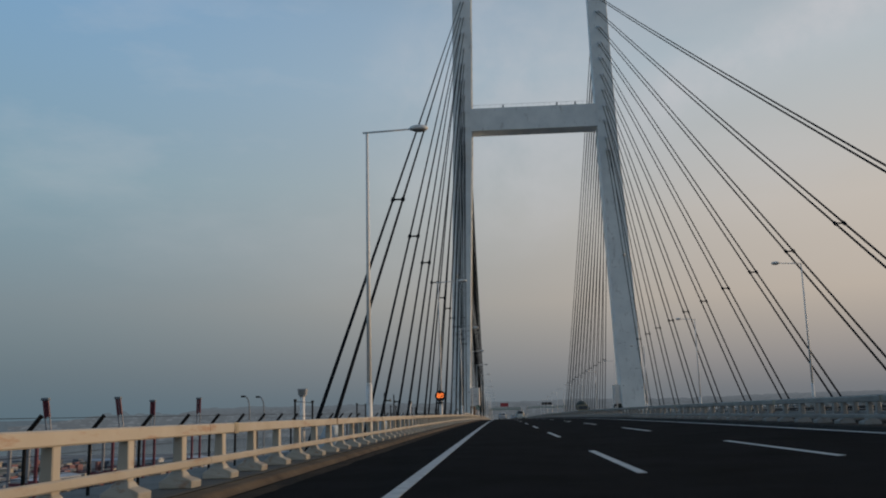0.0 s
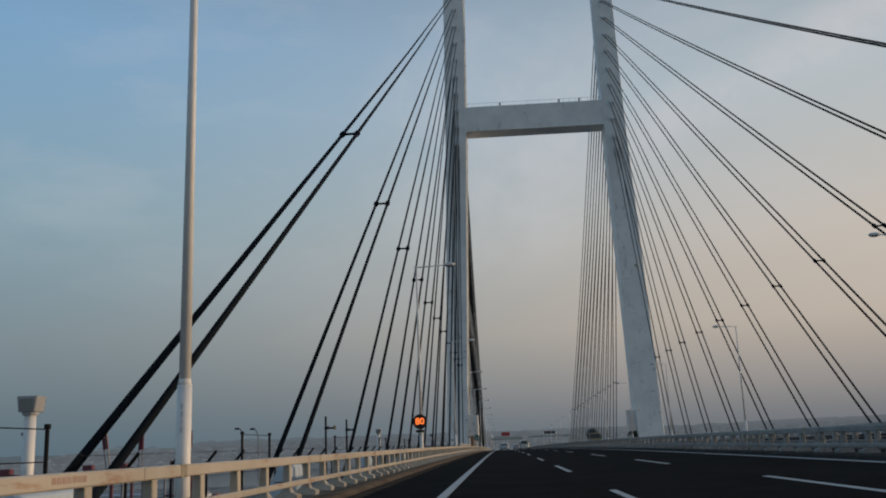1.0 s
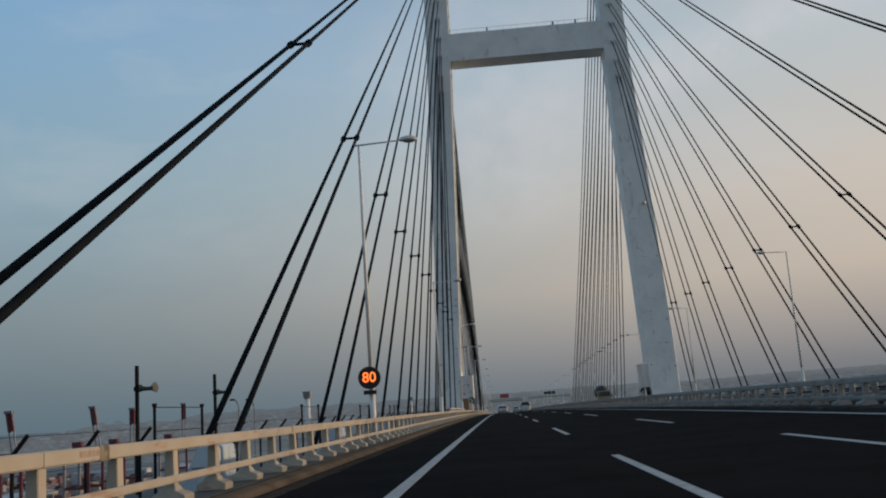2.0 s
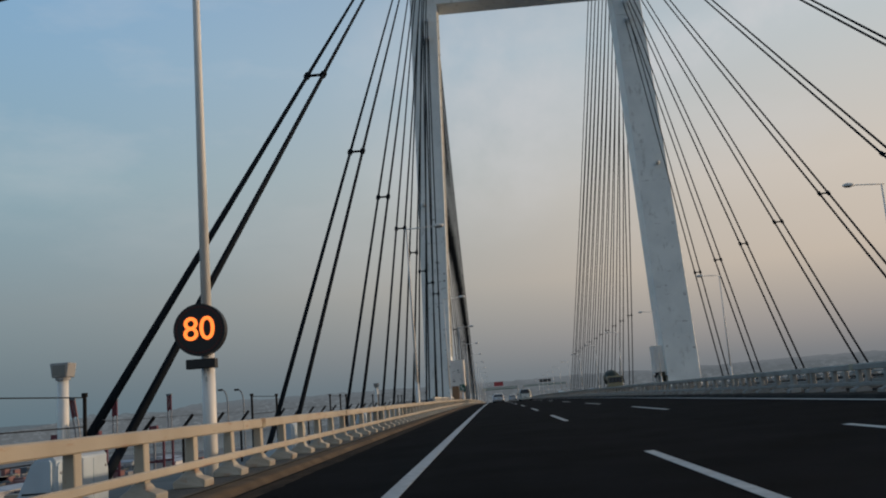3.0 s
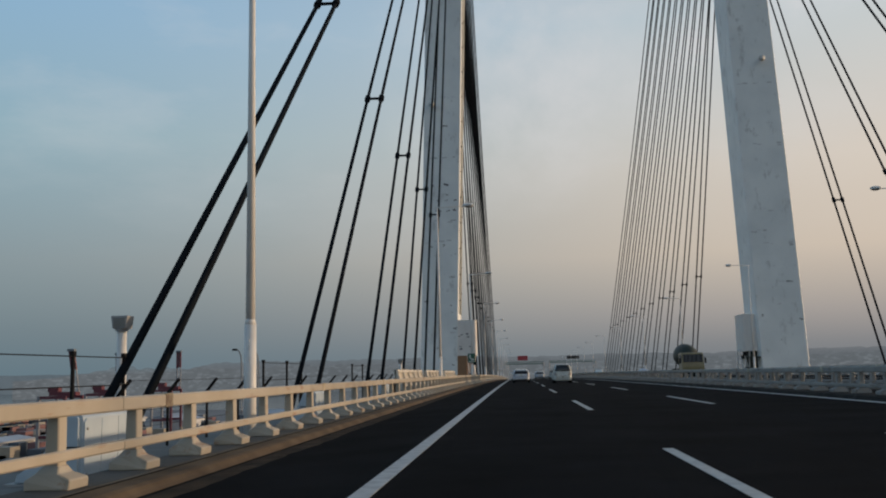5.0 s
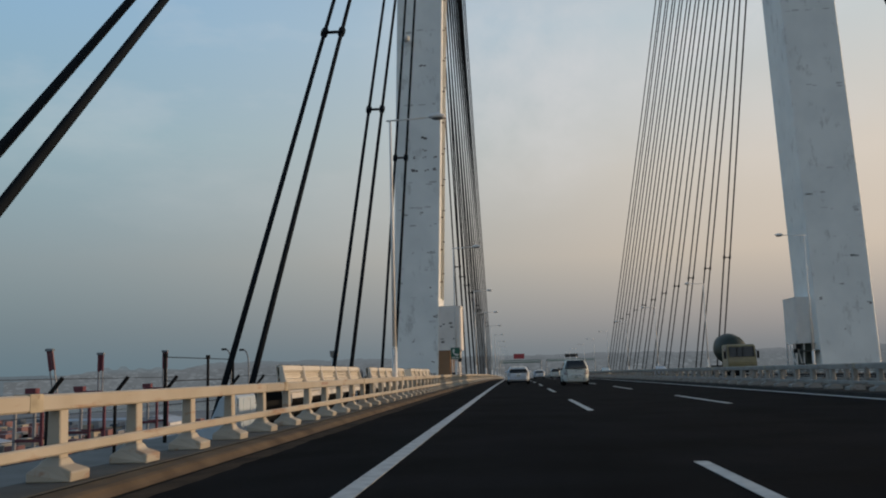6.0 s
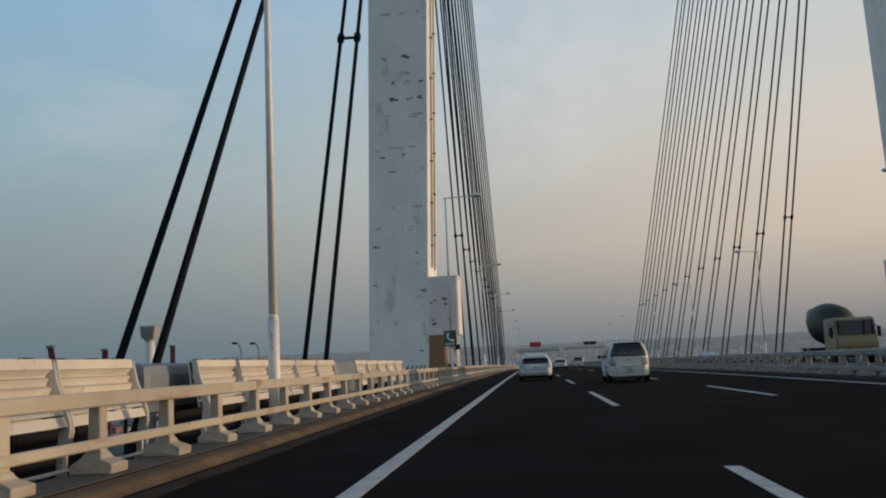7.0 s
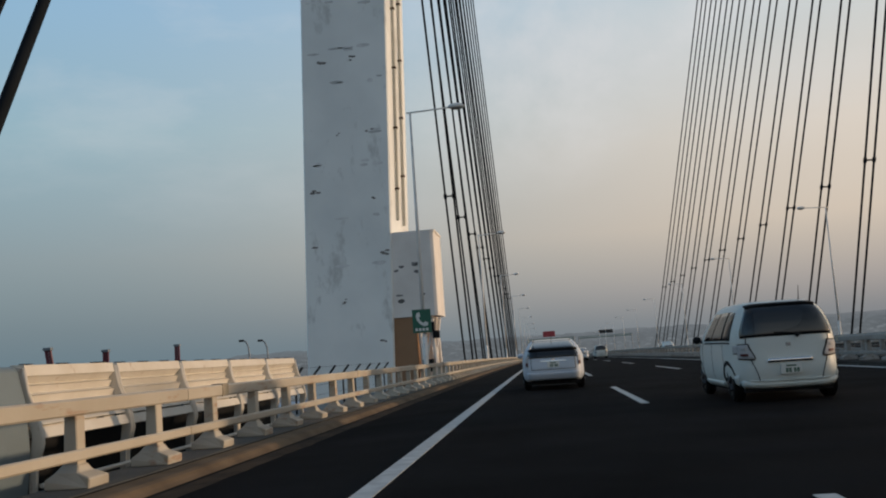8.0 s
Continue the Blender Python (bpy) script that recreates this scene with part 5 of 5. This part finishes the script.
van = compact_van((3.72, 183.41, up(3.72, 185)), "white compact van with a dark tinted rear window", M_VAN)
hatch = hatchback((-.03, 193.71, deck(195)), "pale silver hatchback car with a sloping rear window", M_SILVER)
c = copy_thing(van, pose(7.0, 288, up(7, 290)))
tagged(c, "white compact van farther along the carriageway")
c = copy_thing(hatch, pose(3.6, 268, up(3.6, 270)))
tagged(c, "pale hatchback car farther along the carriageway")
c = copy_thing(van, pose(17.4, 305, up(17.4, 303), 0, 0, 180))
tagged(c, "white van coming towards on the opposite lanes")
c = copy_thing(hatch, pose(21.2, 262, up(21.2, 260), 0, 0, 180))
tagged(c, "pale car coming towards on the opposite lanes")



def mixer_truck(at):
    """A concrete mixer: yellow cab ahead (+y), dark green drum that tilts up to the tail."""
    t = thing("mixer_truck", at, "yellow-cabbed mixer truck with a dark green drum in the oncoming lanes", "truck", "vehicles", turn=180)
    bm = bmesh.new()
    prism(bm, [(5.6, .55), (7.75, .55), (7.85, 1.2), (7.72, 1.75), (7.45, 2.68), (7.2, 2.78), (5.75, 2.78), (5.6, 2.6)], 'x', -1.18, 1.18)
    bmesh.ops.bevel(bm, geom=list(bm.edges), offset=.07, segments=2, affect='EDGES')
    cab = part("cab", bm, M_CAB, t)
    bm = bmesh.new()
    prism(bm, [(7.735, 1.72), (7.765, 1.73), (7.51, 2.58), (7.48, 2.57)], 'x', -1.04, 1.04)
    part("windscreen", bm, M_CARGLASS, cab, "dark windscreen")
    for e in (-1, 1):
        bm = bmesh.new()
        prism(bm, [(6.3, 1.75), (7.42, 1.75), (7.2, 2.5), (6.3, 2.5)], 'x', e * 1.18 - .012, e * 1.18 + .012)
        part("side_window", bm, M_CARGLASS, cab)
        bm = bmesh.new()
        cube(bm, (e * .95 - .17, 7.78, .72), (e * .95 + .17, 7.88, .94), .03)
        part("headlamp", bm, M_CLEARLENS, cab)
        bm = bmesh.new()
        cube(bm, (e * 1.36 - .1, 7.5, 1.6), (e * 1.36 + .1, 7.58, 2.2), .03)
        tube(bm, (e * 1.15, 7.5, 2.3), (e * 1.36, 7.54, 2.15), .025, n=6)
        part("door_mirror", bm, M_TRIM, cab)
    bm = bmesh.new()
    cube(bm, (-1.15, 7.7, .42), (1.15, 7.92, .68), .05)
    part("bumper", bm, M_TRIM, cab)
    bm = bmesh.new()
    for e in (-.42, .42):
        cube(bm, (e - .09, .2, .72), (e + .09, 5.7, .98))
    cube(bm, (-1.1, .3, .98), (1.1, 5.5, 1.06))
    part("chassis", bm, M_TRIM, t)
    bm = bmesh.new()
    path = [Vector((0, 5.35, 2.15)), Vector((0, 5.0, 2.2)), Vector((0, 4.1, 2.35)), Vector((0, 2.9, 2.55)), Vector((0, 1.6, 2.8)), Vector((0, .6, 3.0))]
    axis = (path[-1] - path[0]).normalized()
    u = Vector((1, 0, 0))
    w = axis.cross(u)
    rings = []
    for p, r in zip(path, (.4, 1.0, 1.32, 1.32, 1.0, .6)):
        rings.append([bm.verts.new(p + (u * math.cos(6.283185 * k / 20) + w * math.sin(6.283185 * k / 20)) * r) for k in range(20)])
    for a, b in zip(rings, rings[1:]):
        for k in range(20):
            bm.faces.new((a[k], a[(k + 1) % 20], b[(k + 1) % 20], b[k]))
    bm.faces.new(rings[0])
    bm.faces.new(rings[-1])
    part("drum", bm, M_DRUMG, t, "dark green mixing drum", smooth=True)
    bm = bmesh.new()
    prism(bm, [(.1, 3.2), (.75, 3.5), (.75, 3.62), (-.1, 3.35)], 'x', -.45, .45)
    part("hopper", bm, M_CAB, t)
    for y in (6.7, 2.2, 1.0):
        for e in (-1, 1):
            wheel(t, e * 1.02, y, .5, e)
    return t


mixer_truck((18.7, 208.5, up(18.7, 204)))

# ---- overhead sign gantries far ahead ----


def gantry(y, x0, x1, z, panel, mat, label, z0):
    t = thing("sign_gantry", (0, y, z0), label, "sign gantry", "sign gantries")
    for x in (x0, x1):
        bm = bmesh.new()
        tube(bm, (x, 0, 0), (x, 0, z + .8), .22, n=8)
        part("column", bm, M_GREY, t)
    for dz in (0, .9):
        bm = bmesh.new()
        tube(bm, (x0, 0, z + dz), (x1, 0, z + dz), .24 if dz == 0 else .14, n=8)
        part("beam", bm, M_GANTRY, t)
    bm = bmesh.new()
    n = 14
    for k in range(n):
        xa, xb = lerp(x0, x1, k / n), lerp(x0, x1, (k + 1) / n)
        tube(bm, (xa, 0, z + (.9 if k % 2 else 0)), (xb, 0, z + (0 if k % 2 else .9)), .06, n=5)
    part("lattice", bm, M_GANTRY, t)
    a, b, c2, d = panel
    bm = bmesh.new()
    cube(bm, (a, -.5, c2), (b, -.15, d), .05)
    part("sign_board", bm, mat, t)


gantry(520, -6.5, 11.2, 7.8, (-.4, 4.2, 9.4, 11.5), M_REDLIT, "steel sign gantry with a red lit matrix board", deck(520) - .4)
gantry(700, 20, 50, 11.6, (31.5, 39.5, 13.6, 15.6), M_DISC, "pale steel sign gantry with a dark board", -6.3)

# ---- harbour below ----
bm = bmesh.new()
r = bmesh.ops.create_grid(bm, x_segments=40, y_segments=40, size=4600)
for v in r["verts"]:
    v.co.z = -55
lone("water", bm, M_WATER, "dull blue-grey harbour water under the bridge", "water", "structure")
bm = bmesh.new()
prism(bm, [(-1500, -400), (-150, -420), (-115, 300), (-170, 560), (-120, 900), (-190, 1500), (-1500, 1700)], 'z', -54.9, -51.5)
lone("quay", bm, M_QUAY, "flat grey concrete container quay with dark stains", "quay", "structure")
bm = bmesh.new()
prism(bm, [(260, -600), (1700, -700), (1900, 2600), (-60, 2700), (20, 1500), (240, 1050)], 'z', -54.9, -51.0)
lone("far_shore", bm, M_QUAY, "flat grey built-up shore beyond the bridge", "shore", "structure")


def container_crane(x, y, boom, lean, label):
    t = thing("container_crane", (x, y, -51.5), label, "container crane", "container cranes")
    for a in (-9, 9):
        for b in (-12, 12):
            bm = bmesh.new()
            cube(bm, (a - .9, b - .9, 0), (a + .9, b + .9, 42))
            part("leg", bm, M_CRANEW if a < 0 else M_CRANER, t)
    for b in (-12, 12):
        for z in (14, 40):
            bm = bmesh.new()
            cube(bm, (-9, b - .8, z), (9, b + .8, z + 2))
            part("cross_tie", bm, M_CRANER, t)
    bm = bmesh.new()
    cube(bm, (-7, -3, 42), (12, 3, 44.5))
    part("girder", bm, M_CRANER, t)
    bm = bmesh.new()
    cube(bm, (-8, -3, 44.5), (-1, 3, 48), .2)
    part("machine_house", bm, M_CRANER, t)
    bm = bmesh.new()
    top = Vector((11 + boom * math.sin(radians(lean)), 0, 44 + boom * math.cos(radians(lean))))
    base = Vector((11, 0, 44))
    mid = base + (top - base) * .55
    for d in (-1.6, 1.6):
        tube(bm, base + Vector((d, 0, 0)), mid + Vector((d, 0, 0)), .6, .55, 6)
    part("boom", bm, M_CRANEW, t)
    bm = bmesh.new()
    for d in (-1.6, 1.6):
        tube(bm, mid + Vector((d, 0, 0)), top + Vector((d, 0, 0)), .8, .75, 6)
    far_end = part("boom_end", bm, M_CRANER, t)
    for k in range(7):
        bm = bmesh.new()
        p = lerp(mid, top, (k + .5) / 7)
        tube(bm, p + Vector((-1.6, 0, -1.3)), p + Vector((1.6, 0, 1.3)), .75, n=5)
        part("boom_brace", bm, M_CRANER, far_end)
    bm = bmesh.new()
    cube(bm, (top.x - 2.6, -1.6, top.z - .4), (top.x + 2.6, 1.6, top.z + 1.4), .3)
    part("boom_head", bm, M_DRUM, t)


for x, y, b, l in ((-311, 584, 25.5, -9), (-311, 702, 28.5, -9), (-317, 780, 27, 0), (-320, 913, 31.5, 0)):
    container_crane(x, y, b, l, "red and white container crane with its boom raised")
for x, y in ((-306, 1094), (-298, 1132)):
    t = thing("harbour_mast", (x, y, -51.5), "dark curved harbour light mast on the quay", "light mast", "harbour masts")
    bm = bmesh.new()
    pipe(bm, [Vector((0, 0, 0)), Vector((0, 0, 60)), Vector((-.5, 0, 73)), Vector((-2.5, 0, 79)), Vector((-5, 0, 81.5)), Vector((-8, 0, 81.7))], .75, 8)
    part("mast", bm, M_DRUM, t)
    bm = bmesh.new()
    cube(bm, (-10.5, -1.2, 80.5), (-5.5, 1.2, 82.7), .2)
    part("head", bm, M_BLACK, t)

rnd = random.Random(3)


def shed(x, y, w, d, h, turn, tall=False):
    t = thing("harbour_shed" if not tall else "harbour_building", (x, y, -51.5), "pale flat-roofed harbour shed on the quay" if not tall else "pale office block near the quay", "building", "harbour buildings", turn=turn)
    bm = bmesh.new()
    cube(bm, (-w / 2, -d / 2, 0), (w / 2, d / 2, h))
    wall = part("wall", bm, M_SHEDW, t)
    bm = bmesh.new()
    prism(bm, [(-w / 2 - .6, h), (0, h + (w * .09 if not tall else .8)), (w / 2 + .6, h), (w / 2 + .6, h - .4), (-w / 2 - .6, h - .4)], 'y', -d / 2 - .6, d / 2 + .6)
    part("roof", bm, M_SHEDR, t)
    n = int(d / 14)
    for k in range(n):
        bm = bmesh.new()
        yy = -d / 2 + (k + .5) * d / n
        cube(bm, (w / 2 - .05, yy - 3, h * .1), (w / 2 + .08, yy + 3, h * .62))
        part("door", bm, M_SHEDR, wall)


for k in range(26):
    x = -rnd.uniform(200, 900)
    y = rnd.uniform(60, 1250)
    shed(x, y, rnd.uniform(18, 40), rnd.uniform(40, 110), rnd.uniform(7, 14), rnd.choice((0, 4, -5, 90)), rnd.random() < .2)
for k in range(22):
    x = rnd.uniform(280, 1100)
    y = rnd.uniform(200, 2000)
    shed(x, y, rnd.uniform(18, 40), rnd.uniform(30, 90), rnd.uniform(8, 30), rnd.choice((0, 10, -15, 90)), rnd.random() < .5)


def container_yard(name, mat, seed, label):
    rn = random.Random(seed)
    bm = bmesh.new()
    for k in range(420):
        x, y = -rn.uniform(130, 620), rn.uniform(-40, 1150)
        x = round(x / 14) * 14
        y = round(y / 13) * 13
        h = 2.6 * rn.randint(1, 4)
        cube(bm, (x - 1.2, y - 6, -51.5), (x + 1.2 + 2.5 * rn.randint(0, 3), y + 6, -51.5 + h))
    lone(name, bm, mat, label, "containers", "stuff")


container_yard("red_containers", M_BOXR, 1, "rows of stacked red shipping containers on the quay")
container_yard("blue_containers", M_BOXB, 2, "rows of stacked blue shipping containers on the quay")
container_yard("buff_containers", M_BOXY, 4, "rows of stacked buff shipping containers on the quay")
container_yard("white_containers", M_CRANEW, 6, "rows of stacked white shipping containers on the quay")


def ship(x, y, turn, n):
    t = thing("cargo_ship", (x, y, -55), "red-hulled cargo ship with white superstructure at the quay", "ship", "ships", turn=turn)
    bm = bmesh.new()
    L, W = 150, 22
    prism(bm, [(-W / 2, -L / 2), (W / 2, -L / 2), (W / 2, L * .36), (0, L / 2), (-W / 2, L * .36)], 'z', 0, 11)
    part("hull", bm, M_HULL, t)
    bm = bmesh.new()
    cube(bm, (-W / 2 + 1, -L / 2 + 8, 11), (W / 2 - 1, -L / 2 + 22, 29), .4)
    house = part("deck_house", bm, M_CRANEW, t)
    bm = bmesh.new()
    tube(bm, (0, -L / 2 + 11, 29), (0, -L / 2 + 11, 37), 2.2, 1.8, 10)
    part("funnel", bm, M_HULL, house)
    bm = bmesh.new()
    cube(bm, (-W / 2 - .1, -L / 2, 9.6), (W / 2 + .1, L * .36, 11.2))
    part("rail_stripe", bm, M_CRANEW, t)


ship(-96, 190, 0, 0)
ship(-135, 470, 6, 1)
ship(-92, 760, 0, 2)

# ---- distance ----


def hills(name, a0, a1, dist, height, seed, mat, label, rough=1.0, blocks=0.0):
    """A far ridge; blocks: height of the roofs that stand up from it."""
    rn = random.Random(int(seed * 10))
    bm = bmesh.new()
    n = 420
    rows = []
    step = 0.0
    for k in range(n + 1):
        a = lerp(a0, a1, k / n)
        h = height * (.62 + .45 * rough * (noise.noise(Vector((a * 7, seed, 0))) * .5 + .5) + .14 * rough * noise.noise(Vector((a * 38, seed, 3))) + .07 * noise.noise(Vector((a * 150, seed, 7))))
        if k % 2 == 0:
            step = blocks * rn.random() ** 3
        h = (h + step) * smoothstep(0, .06, k / n) * smoothstep(1, .94, k / n)
        x, y = XC + dist * math.sin(a), 100 + dist * math.cos(a)
        rows.append([bm.verts.new((x, y, -56)), bm.verts.new((x, y, max(h, -20))), bm.verts.new((x * 1.06, y * 1.06, -56))])
    for p, q in zip(rows, rows[1:]):
        bm.faces.new((p[0], q[0], q[1], p[1]))
        bm.faces.new((p[1], q[1], q[2], p[2]))
    lone(name, bm, mat, label, "hills", "structure")


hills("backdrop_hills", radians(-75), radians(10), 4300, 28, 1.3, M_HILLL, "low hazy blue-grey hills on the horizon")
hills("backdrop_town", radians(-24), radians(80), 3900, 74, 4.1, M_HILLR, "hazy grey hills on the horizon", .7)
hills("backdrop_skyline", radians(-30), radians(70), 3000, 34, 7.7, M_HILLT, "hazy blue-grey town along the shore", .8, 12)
